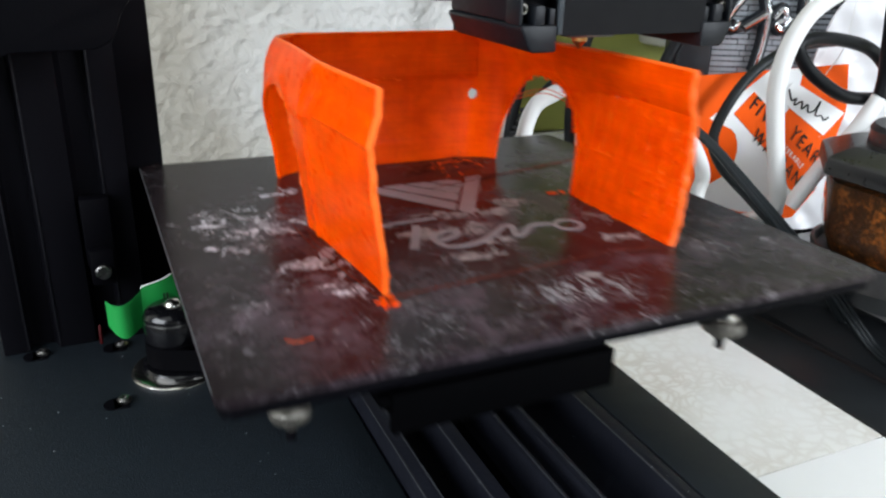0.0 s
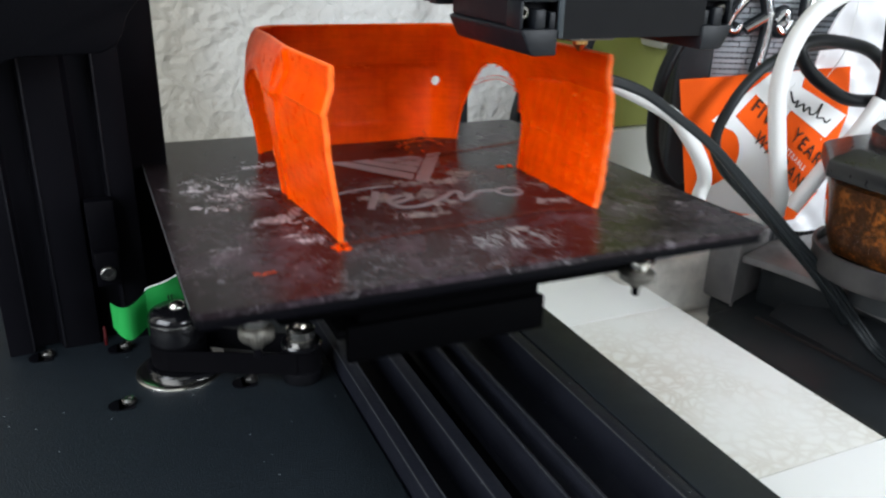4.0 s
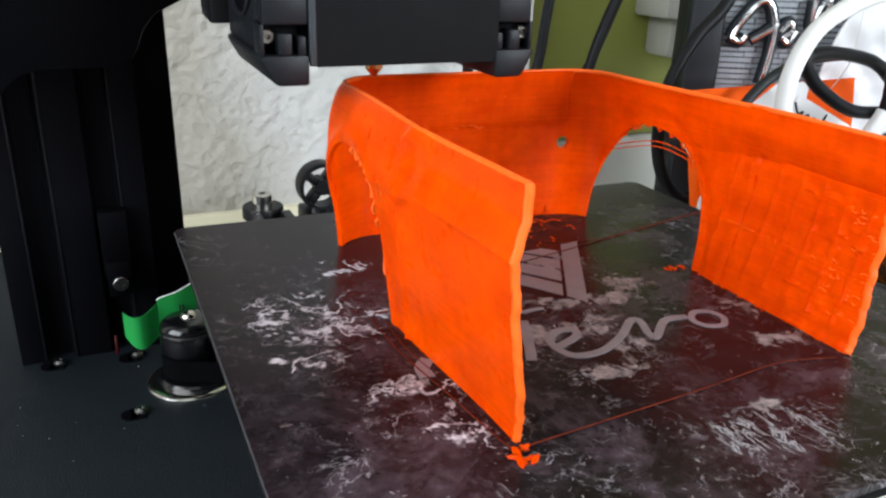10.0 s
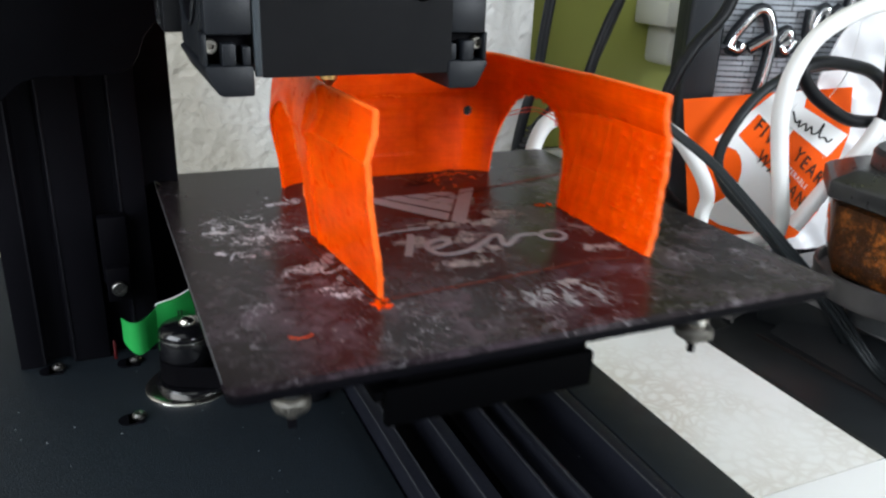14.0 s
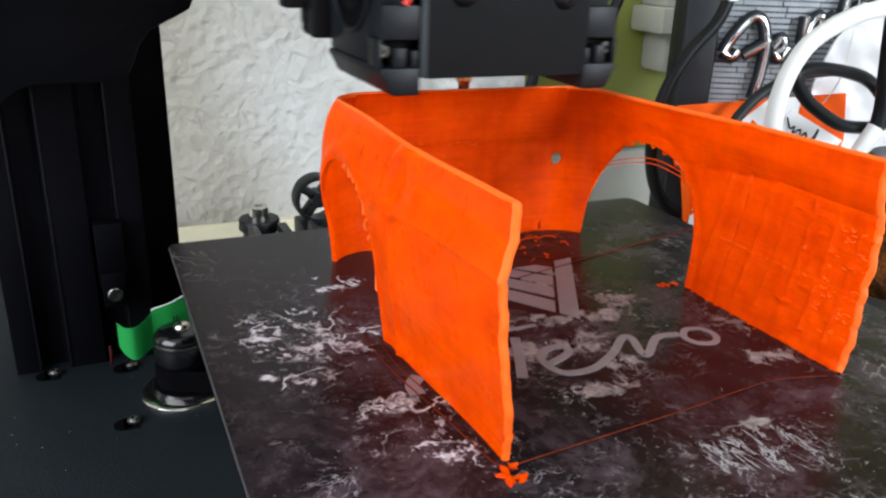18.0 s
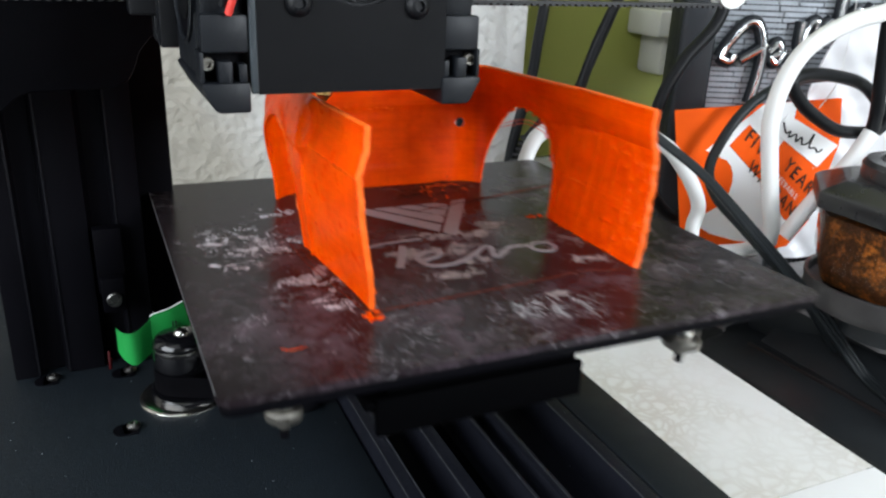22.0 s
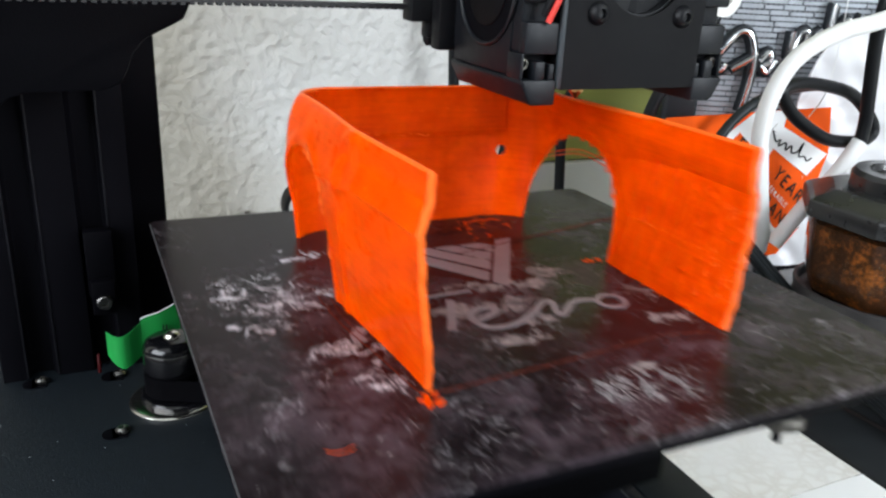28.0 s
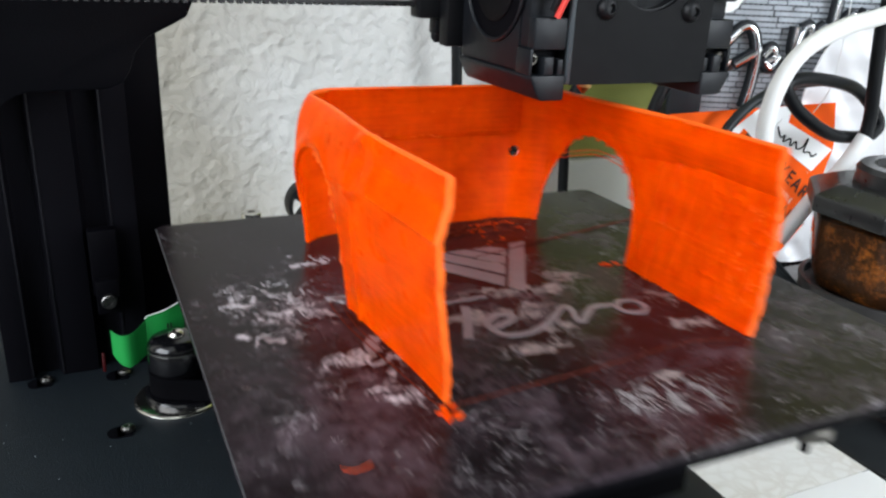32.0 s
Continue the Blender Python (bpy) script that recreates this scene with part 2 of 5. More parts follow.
def plain_laminate():
    """Bright white laminate with faint clouding."""
    return mat("plain_white_laminate", (0.90, 0.905, 0.91), 0.36, 0, 0.03, 18, 0.1, 90)


def filament():
    """Orange printed plastic with layer lines, blotches and a little light through it."""
    m = mat("orange_printed_plastic", (0.84, 0.064, 0.0), 0.30, 0, 0.06, 45)
    n, l = m.node_tree.nodes, m.node_tree.links
    b = n["Principled BSDF"]
    b.inputs["Specular IOR Level"].default_value = 0.06
    b.inputs["Subsurface Weight"].default_value = 0.35
    b.inputs["Subsurface Radius"].default_value = (1.0, 0.15, 0.01)
    b.inputs["Subsurface Scale"].default_value = 0.0034
    tc = n.new("ShaderNodeTexCoord")

    def tex(stretch, detail, rough=0.5):
        mp, t = n.new("ShaderNodeMapping"), n.new("ShaderNodeTexNoise")
        mp.inputs["Scale"].default_value = stretch
        t.inputs["Scale"].default_value, t.inputs["Detail"].default_value, t.inputs["Roughness"].default_value = 1.0, detail, rough
        l.new(tc.outputs["Object"], mp.inputs["Vector"])
        l.new(mp.outputs[0], t.inputs["Vector"])
        return t.outputs["Fac"]
    mix, rp = n.new("ShaderNodeMix"), n.new("ShaderNodeValToRGB")
    mix.data_type = "RGBA"
    mix.inputs[6].default_value, mix.inputs[7].default_value = (0.62, 0.041, 0.0, 1), (0.84, 0.072, 0.0, 1)
    rp.color_ramp.elements[0].position, rp.color_ramp.elements[1].position = 0.36, 0.64
    bands = n.new("ShaderNodeMath")
    bands.operation = "MULTIPLY_ADD"
    bands.inputs[1].default_value = 0.32
    half_noise = n.new("ShaderNodeMath")
    half_noise.operation = "MULTIPLY"
    half_noise.inputs[1].default_value = 0.68
    l.new(tex((70, 70, 90), 6, 0.6), half_noise.inputs[0])
    l.new(tex((30, 30, 900), 4, 0.6), bands.inputs[0])
    l.new(half_noise.outputs[0], bands.inputs[2])
    streaks = n.new("ShaderNodeMath")
    streaks.operation = "MULTIPLY_ADD"
    streaks.inputs[1].default_value = 0.22
    centred = n.new("ShaderNodeMath")
    centred.operation = "SUBTRACT"
    centred.inputs[1].default_value = 0.5
    l.new(tex((260, 260, 14), 5, 0.6), centred.inputs[0])
    l.new(centred.outputs[0], streaks.inputs[0])
    l.new(bands.outputs[0], streaks.inputs[2])
    l.new(streaks.outputs[0], rp.inputs[0])
    l.new(rp.outputs[0], mix.inputs[0])
    l.new(mix.outputs[2], b.inputs["Base Color"])
    last = None
    for fac, strength, dist in ((tex((12, 12, 2400), 2), 0.22, 0.0004), (tex((80, 80, 80), 4, 0.5), 0.4, 0.0010)):
        bp = n.new("ShaderNodeBump")
        bp.inputs["Strength"].default_value, bp.inputs["Distance"].default_value = strength, dist
        l.new(fac, bp.inputs["Height"])
        if last is not None:
            l.new(last, bp.inputs["Normal"])
        last = bp.outputs[0]
    l.new(last, b.inputs["Normal"])
    return m


def bed_surface():
    """Dark coated sheet, worn and smeared with dried glue in patches."""
    m = bpy.data.materials.new("worn_dark_build_sheet")
    m.use_nodes = True
    n, l = m.node_tree.nodes, m.node_tree.links
    b = n["Principled BSDF"]
    tc = n.new("ShaderNodeTexCoord")

    def noise_tex(scale, detail=6, dist=0.0, stretch=None, rough=0.5):
        t = n.new("ShaderNodeTexNoise")
        t.inputs["Scale"].default_value, t.inputs["Detail"].default_value, t.inputs["Distortion"].default_value = scale, detail, dist
        t.inputs["Roughness"].default_value = rough
        if stretch:
            mp = n.new("ShaderNodeMapping")
            mp.inputs["Scale"].default_value = stretch
            l.new(tc.outputs["Object"], mp.inputs["Vector"])
            l.new(mp.outputs[0], t.inputs["Vector"])
        else:
            l.new(tc.outputs["Object"], t.inputs["Vector"])
        return t.outputs["Fac"]

    def math_node(op, a, c, clamp=False):
        t = n.new("ShaderNodeMath")
        t.operation, t.use_clamp = op, clamp
        for i, v in enumerate((a, c)):
            if isinstance(v, (int, float)):
                t.inputs[i].default_value = v
            else:
                l.new(v, t.inputs[i])
        return t.outputs[0]

    def patch(x, y, rx, ry):
        """1 inside a soft ellipse, 0 outside."""
        mp = n.new("ShaderNodeMapping")
        mp.vector_type = "TEXTURE"
        mp.inputs["Location"].default_value, mp.inputs["Scale"].default_value = (x, y, 0), (rx, ry, 10)
        g = n.new("ShaderNodeTexGradient")
        g.gradient_type = "SPHERICAL"
        l.new(tc.outputs["Object"], mp.inputs["Vector"])
        l.new(mp.outputs[0], g.inputs["Vector"])
        return math_node("MINIMUM", math_node("MULTIPLY", g.outputs["Fac"], 1.6), 1.0)

    def most(spots):
        w = None
        for q in spots:
            g = patch(*q)
            w = g if w is None else math_node("MAXIMUM", w, g)
        return w

    def ramp_of(value, lo, hi):
        r = n.new("ShaderNodeMapRange")
        r.interpolation_type = "SMOOTHSTEP"
        r.inputs[1].default_value, r.inputs[2].default_value = lo, hi
        l.new(value, r.inputs[0])
        return r.outputs[0]

    def ridge(scale, width, detail=8, dist=0.9, rough=0.62, stretch=None):
        """Thin winding lines."""
        d = math_node("ABSOLUTE", math_node("SUBTRACT", noise_tex(scale, detail, dist, stretch, rough), 0.5), 0.0)
        return math_node("SUBTRACT", 1.0, math_node("DIVIDE", d, width), True)

    def over(below, colour, fac):
        c = n.new("ShaderNodeMix")
        c.data_type = "RGBA"
        l.new(below, c.inputs[6])
        c.inputs[7].default_value = (*colour, 1)
        l.new(fac, c.inputs[0])
        return c.outputs[2]
    # lacy dried glue; broad thin film; small thick crusts; scraped strokes
    lacy = most([(-0.088, 0.020, 0.030, 0.030), (-0.078, 0.006, 0.032, 0.020), (-0.094, -0.011, 0.018, 0.012), (-0.064, 0.052, 0.020, 0.012), (-0.070, -0.036, 0.026, 0.010), (-0.066, -0.056, 0.014, 0.022)])
    # the last two film patches, at +x, paint a pale reflection on the sheet
    film_sheen = most([(-0.075, -0.070, 0.050, 0.056), (-0.040, -0.095, 0.090, 0.036), (0.040, -0.092, 0.085, 0.040), (-0.080, 0.010, 0.036, 0.040), (-0.020, -0.030, 0.060, 0.045), (0.030, 0.000, 0.050, 0.040), (0.088, 0.010, 0.045, 0.110), (0.090, -0.060, 0.040, 0.060)])
    crusty = most([(0.030, 0.005, 0.014, 0.012), (0.017, -0.006, 0.013, 0.009), (-0.004, -0.003, 0.022, 0.009), (0.003, -0.037, 0.010, 0.007), (-0.070, -0.034, 0.010, 0.006), (0.014, 0.029, 0.026, 0.010), (0.052, -0.050, 0.024, 0.008),
                   (-0.020, -0.022, 0.020, 0.012), (0.000, -0.022, 0.018, 0.012), (0.016, -0.079, 0.012, 0.005), (0.056, -0.028, 0.010, 0.012), (-0.012, -0.048, 0.020, 0.008)])
    struck = most([(0.010, -0.089, 0.030, 0.016)])
    cloud = ramp_of(noise_tex(34, 12, 0.6, None, 0.70), 0.40, 0.66)
    grain = noise_tex(330, 8, 0.3, None, 0.65)
    mottle = ramp_of(noise_tex(120, 10, 0.7, None, 0.68), 0.36, 0.68)
    film = math_node("MULTIPLY", math_node("MULTIPLY", cloud, math_node("ADD", math_node("MULTIPLY", mottle, 0.85), 0.25)), math_node("ADD", math_node("MULTIPLY", film_sheen, 0.76), 0.27))
    base = n.new("ShaderNodeRGB")
    base.outputs[0].default_value = (0.0082, 0.0055, 0.0066, 1)
    c = over(base.outputs[0], (0.078, 0.056, 0.070), math_node("MULTIPLY", film, math_node("ADD", math_node("MULTIPLY", grain, 1.6), -0.05)))
    lace = math_node("MAXIMUM", ridge(52, 0.020, 4, 0.35, 0.55), ramp_of(math_node("ADD", noise_tex(105, 15, 0.22, None, 0.76), math_node("MULTIPLY", lacy, 0.10)), 0.62, 0.70))
    lace = math_node("MULTIPLY", lace, ramp_of(math_node("ADD", math_node("MULTIPLY", lacy, 0.40), noise_tex(62, 10, 0.6, None, 0.72)), 0.68, 0.84))
    lace = math_node("MULTIPLY", lace, math_node("ADD", math_node("MULTIPLY", noise_tex(260, 6, 0.3, None, 0.6), 3.2), -0.65), True)
    net = math_node("MULTIPLY", math_node("MULTIPLY", ridge(80, 0.016, 5, 0.4, 0.6), ramp_of(noise_tex(52, 8, 0.5, None, 0.7), 0.46, 0.66)), math_node("ADD", math_node("MULTIPLY", film_sheen, 0.80), 0.06))
    c = over(c, (0.36, 0.33, 0.36), net)
    c = over(c, (0.62, 0.60, 0.64), lace)
    crust = ramp_of(math_node("ADD", math_node("MULTIPLY", crusty, 0.17), noise_tex(135, 14, 0.5, None, 0.74)), 0.632, 0.70)
    c = over(c, (0.36, 0.30, 0.29), math_node("MULTIPLY", crust, math_node("ADD", math_node("MULTIPLY", noise_tex(300, 8, 0.4, None, 0.7), 2.4), -0.55), True))
    strokes = math_node("MULTIPLY", ridge(210, 0.030, 9, 0.9, 0.66, (1.0, 0.36, 1.0)), ramp_of(math_node("ADD", math_node("MULTIPLY", struck, 0.36), noise_tex(125, 10, 0.8, None, 0.74)), 0.68, 0.80))
    c = over(c, (0.58, 0.58, 0.60), math_node("MULTIPLY", strokes, 0.75))
    flecks = ramp_of(math_node("ADD", noise_tex(520, 7, 0.5, None, 0.66), math_node("MULTIPLY", math_node("ADD", film_sheen, crusty), 0.060)), 0.672, 0.715)
    flecks = math_node("MULTIPLY", flecks, ramp_of(noise_tex(48, 8, 0.6, None, 0.7), 0.44, 0.62))
    c = over(c, (0.48, 0.46, 0.47), math_node("MULTIPLY", flecks, 0.8))
    dust = math_node("MULTIPLY", ramp_of(noise_tex(210, 12, 0.3, None, 0.78), 0.50, 0.74), ramp_of(noise_tex(30, 6, 0.4, None, 0.6), 0.34, 0.60))
    c = over(c, (0.125, 0.108, 0.118), math_node("MULTIPLY", dust, 0.45))
    hair = math_node("MULTIPLY", ridge(26, 0.0035, 3, 0.5, 0.5), ramp_of(noise_tex(19, 4), 0.50, 0.60))
    c = over(c, (0.24, 0.23, 0.24), math_node("MULTIPLY", hair, 0.4))
    l.new(c, b.inputs["Base Color"])
    glue = math_node("MAXIMUM", math_node("MAXIMUM", lace, crust), strokes)
    rough = math_node("ADD", math_node("MULTIPLY", film, 0.16), math_node("ADD", 0.235, math_node("MULTIPLY", glue, 0.4)))
    rough = math_node("ADD", rough, math_node("MULTIPLY", math_node("SUBTRACT", noise_tex(140, 8, 0.4, None, 0.65), 0.5), 0.16))
    l.new(rough, b.inputs["Roughness"])
    b.inputs["Specular IOR Level"].default_value = 0.105
    bp = n.new("ShaderNodeBump")
    bp.inputs["Strength"].default_value, bp.inputs["Distance"].default_value = 0.4, 0.0004
    l.new(math_node("ADD", glue, math_node("MULTIPLY", grain, 0.12)), bp.inputs["Height"])
    l.new(bp.outputs[0], b.inputs["Normal"])
    return m


def grille_cloth():
    m = mat("silver_grille_cloth", (0.33, 0.35, 0.37), 0.5, 0.2, 0.2, 60)
    n, l = m.node_tree.nodes, m.node_tree.links
    b = n["Principled BSDF"]
    tc, w1 = n.new("ShaderNodeTexCoord"), n.new("ShaderNodeTexWave")
    w1.bands_direction, w1.wave_profile = "X", "SIN"
    w1.inputs["Scale"].default_value, w1.inputs["Distortion"].default_value, w1.inputs["Detail"].default_value = 70, 1.2, 2
    l.new(tc.outputs["Object"], w1.inputs["Vector"])
    mix = n.new("ShaderNodeMix")
    mix.data_type = "RGBA"
    mix.inputs[6].default_value, mix.inputs[7].default_value = (0.07, 0.076, 0.084, 1), (0.20, 0.21, 0.225, 1)
    l.new(w1.outputs["Fac"], mix.inputs[0])
    l.new(mix.outputs[2], b.inputs["Base Color"])
    return m


def amber():
    """Dark amber flakes with brighter orange clumps among them."""
    m = mat("amber_dried_contents", (0.03, 0.01, 0.002), 0.5, 0, 0.5, 110, 1.0, 260, spec=0.2)
    n, l = m.node_tree.nodes, m.node_tree.links
    tc, no, vo = n.new("ShaderNodeTexCoord"), n.new("ShaderNodeTexNoise"), n.new("ShaderNodeTexVoronoi")
    no.inputs["Scale"].default_value, no.inputs["Detail"].default_value, no.inputs["Roughness"].default_value = 80, 14, 0.75
    vo.inputs["Scale"].default_value = 320
    for t in (no, vo):
        l.new(tc.outputs["Object"], t.inputs["Vector"])
    ad = n.new("ShaderNodeMath")
    ad.operation = "MULTIPLY_ADD"
    ad.inputs[1].default_value = -0.14
    l.new(vo.outputs["Distance"], ad.inputs[0])
    l.new(no.outputs["Fac"], ad.inputs[2])
    r = n.new("ShaderNodeValToRGB")
    e = r.color_ramp.elements
    e[0].position, e[0].color = 0.30, (0.016, 0.0050, 0.0014, 1)
    e[1].position, e[1].color = 0.62, (0.26, 0.080, 0.009, 1)
    k = e.new(0.45)
    k.color = (0.042, 0.0135, 0.003, 1)
    l.new(ad.outputs[0], r.inputs[0])
    l.new(r.outputs[0], n["Principled BSDF"].inputs["Base Color"])
    return m


def glass(name, tint, rough=0.03):
    m = bpy.data.materials.new(name)
    m.use_nodes = True
    b = m.node_tree.nodes["Principled BSDF"]
    b.inputs["Base Color"].default_value, b.inputs["Roughness"].default_value = (*tint, 1), rough
    b.inputs["Transmission Weight"].default_value, b.inputs["IOR"].default_value = 1.0, 1.12
    return m


LAMW = plain_laminate()
PLASTER, MARBLE, ORANGE, BEDM, GRILLE, AMBER = plaster(), marble(), filament(), bed_surface(), grille_cloth(), amber()
BADGE = [[(0.0371, 0.2066), (0.0425, 0.2191), (0.0568, 0.2366), (0.0671, 0.2347), (0.0732, 0.2156), (0.0728, 0.1908), (0.0694, 0.1678)],
         [(0.0371, 0.2066), (0.0452, 0.2035), (0.0492, 0.2096)], [(0.0550, 0.2049), (0.0707, 0.2155), (0.0747, 0.2205)],
         [(0.0786, 0.2134), (0.0856, 0.2210), (0.0886, 0.2138), (0.0820, 0.2086), (0.0870, 0.2039), (0.0935, 0.2140)],
         [(0.1040, 0.2400), (0.1045, 0.2180), (0.1100, 0.2360), (0.1160, 0.2400), (0.1158, 0.2272), (0.1197, 0.2322)],
         [(0.1290, 0.2420), (0.1230, 0.2360), (0.1270, 0.2290), (0.1340, 0.2360), (0.1360, 0.2640), (0.1355, 0.2390), (0.1400, 0.2370)],
         [(0.1430, 0.2460), (0.1500, 0.2520), (0.1450, 0.2400), (0.1530, 0.2400), (0.1620, 0.2560)]]
GLASS = glass("jar_glass", (0.95, 0.93, 0.9))
DULLOR = mat("thin_orange_film", (0.030, 0.006, 0.004), 0.55, 0, 0.5, 210, spec=0.06, tint=(0.20, 0.026, 0.008))
LOGO = mat("grey_printed_mark", (0.185, 0.165, 0.178), 0.42, 0, 0.25, 150)


# ---- mesh helpers ----
def part(name, bm, material, parent=None, label="", smooth=True):
    me = bpy.data.meshes.new(name)
    bmesh.ops.recalc_face_normals(bm, faces=bm.faces)
    bm.to_mesh(me)
    bm.free()
    if smooth:
        for p in me.polygons:
            p.use_smooth = True
        me.set_sharp_from_angle(angle=radians(35))
    me.materials.append(material)
    ob = new(name, me)
    if parent is not None:
        ob.parent = parent
    if label:
        ob["label"] = label
    return ob


def thing(name, at, label, category, group="", kind=""):
    ob = new(name)
    ob.empty_display_size = 0.02
    ob.location = at
    return tagged(ob, label, category, group, kind)


def box(x0, x1, y0, y1, z0, z1, bevel=0.0, seg=2, bm=None):
    bm2 = bmesh.new()
    bmesh.ops.create_cube(bm2, size=1.0)
    for v in bm2.verts:
        v.co = Vector((x0 if v.co.x < 0 else x1, y0 if v.co.y < 0 else y1, z0 if v.co.z < 0 else z1))
    if bevel:
        bmesh.ops.bevel(bm2, geom=bm2.edges[:], offset=bevel, segments=seg, profile=0.5, affect="EDGES")
    return join(bm, bm2)


def join(bm, other):
    if bm is None:
        return other
    me = bpy.data.meshes.new("tmp")
    other.to_mesh(me)
    other.free()
    bm.from_mesh(me)
    bpy.data.meshes.remove(me)
    return bm


def lathe(profile, at=(0, 0, 0), axis="z", seg=32, bm=None):
    """Turned shape from (radius, height) pairs."""
    bm2 = bmesh.new()
    rings = []
    for r, h in profile:
        if r < 1e-6:
            rings.append([bm2.verts.new((0, 0, h))])
        else:
            rings.append([bm2.verts.new((r * math.cos(2 * math.pi * i / seg), r * math.sin(2 * math.pi * i / seg), h)) for i in range(seg)])
    for a, b in zip(rings, rings[1:]):
        for i in range(seg):
            j = (i + 1) % seg
            q = [a[i % len(a)], a[j % len(a)], b[j % len(b)], b[i % len(b)]]
            q = [v for k, v in enumerate(q) if v not in q[:k]]
            if len(q) > 2:
                bm2.faces.new(q)
    rot = {"z": Matrix(), "x": Matrix.Rotation(radians(90), 4, "Y"), "y": Matrix.Rotation(radians(-90), 4, "X")}[axis]
    bmesh.ops.transform(bm2, matrix=Matrix.Translation(at) @ rot, verts=bm2.verts[:])
    return join(bm, bm2)


def prism(outline, y0, y1, plane="xz", bevel=0.0, bm=None):
    """A flat outline made solid between two depths; plane 'xz' runs along y, 'xy' along z, 'yz' along x."""
    bm2 = bmesh.new()
    put = {"xz": lambda a, b, d: (a, d, b), "xy": lambda a, b, d: (a, b, d), "yz": lambda a, b, d: (d, a, b)}[plane]
    f = bm2.faces.new([bm2.verts.new(put(a, b, y0)) for a, b in outline])
    r = bmesh.ops.extrude_face_region(bm2, geom=[f])
    move = Vector(put(0, 0, y1)) - Vector(put(0, 0, y0))
    bmesh.ops.translate(bm2, vec=move, verts=[v for v in r["geom"] if isinstance(v, bmesh.types.BMVert)])
    if bevel:
        bmesh.ops.recalc_face_normals(bm2, faces=bm2.faces)
        bmesh.ops.bevel(bm2, geom=bm2.edges[:], offset=bevel, segments=2, profile=0.5, affect="EDGES")
    return join(bm, bm2)


def smooth_path(pts, n=10, closed=False):
    """Catmull-Rom through a few control points."""
    P = [Vector(p) for p in pts]
    out = []
    m = len(P)
    for i in range(m if closed else m - 1):
        a, b, c, d = (P[(i - 1) % m], P[i], P[(i + 1) % m], P[(i + 2) % m]) if closed else (P[max(i - 1, 0)], P[i], P[i + 1], P[min(i + 2, m - 1)])
        for k in range(n):
            t = k / n
            out.append(0.5 * (2 * b + (c - a) * t + (2 * a - 5 * b + 4 * c - d) * t * t + (3 * b - a - 3 * c + d) * t ** 3))
    if not closed:
        out.append(P[-1])
    return out


def tube(pts, r, n=10, seg=10, bm=None, flat=1.0, closed=False):
    """A round cable along a smooth path; flat squashes it along z."""
    path = smooth_path(pts, n, closed)
    bm2 = bmesh.new()
    rings = []
    side = None
    for i, p in enumerate(path):
        d = (path[(i + 1) % len(path)] - path[i - 1]) if closed else (path[min(i + 1, len(path) - 1)] - path[max(i - 1, 0)])
        d.normalize()
        if side is None:
            side = d.cross(Vector((0, 0, 1)) if abs(d.z) < 0.9 else Vector((0, 1, 0)))
        side = (side - d * side.dot(d)).normalized()
        u = side.cross(d)
        rings.append([bm2.verts.new(p + side * r * math.cos(2 * math.pi * k / seg) + u * r * flat * math.sin(2 * math.pi * k / seg)) for k in range(seg)])
    pairs = list(zip(rings, rings[1:])) + ([(rings[-1], rings[0])] if closed else [])
    for a, b in pairs:
        for k in range(seg):
            bm2.faces.new((a[k], a[(k + 1) % seg], b[(k + 1) % seg], b[k]))
    if not closed:
        bm2.faces.new(rings[0])
        bm2.faces.new(rings[-1])
    return join(bm, bm2)


def stroke(pts, width, z, height=0.0003, n=8, closed=False, bm=None):
    """A flat painted stroke along a smooth path on a level surface."""
    path = smooth_path([(*p, 0) for p in pts], n, closed)
    bm2 = bmesh.new()
    left, right = [], []
    for i, p in enumerate(path):
        d = (path[(i + 1) % len(path)] - path[i - 1]) if closed else (path[min(i + 1, len(path) - 1)] - path[max(i - 1, 0)])
        d.normalize()
        s = Vector((-d.y, d.x, 0)) * width / 2
        left.append(bm2.verts.new((p.x + s.x, p.y + s.y, z + height)))
        right.append(bm2.verts.new((p.x - s.x, p.y - s.y, z + height)))
    m = len(path)
    for i in range(m if closed else m - 1):
        j = (i + 1) % m
        bm2.faces.new((left[i], left[j], right[j], right[i]))
    r = bmesh.ops.extrude_face_region(bm2, geom=bm2.faces[:])
    bmesh.ops.translate(bm2, vec=(0, 0, -height), verts=[v for v in r["geom"] if isinstance(v, bmesh.types.BMVert)])
    return join(bm, bm2)


def hex_bolt(r, h, at, axis="z", bm=None):
    """Round cap head with a hexagon socket."""
    rs = r * 0.5
    return lathe([(0, h * 0.45), (rs, h * 0.45), (rs, h * 0.98), (r * 0.85, h), (r, h * 0.85), (r, 0), (0, 0)], at, axis, 18, bm)


def screw_head(r, h, at):
    """A socket screw whose head faces -y."""
    s = hex_bolt(r, h, (0, 0, 0))
    bmesh.ops.transform(s, matrix=Matrix.Translation(at) @ Matrix.Rotation(radians(90), 4, "X"), verts=s.verts[:])
    return s


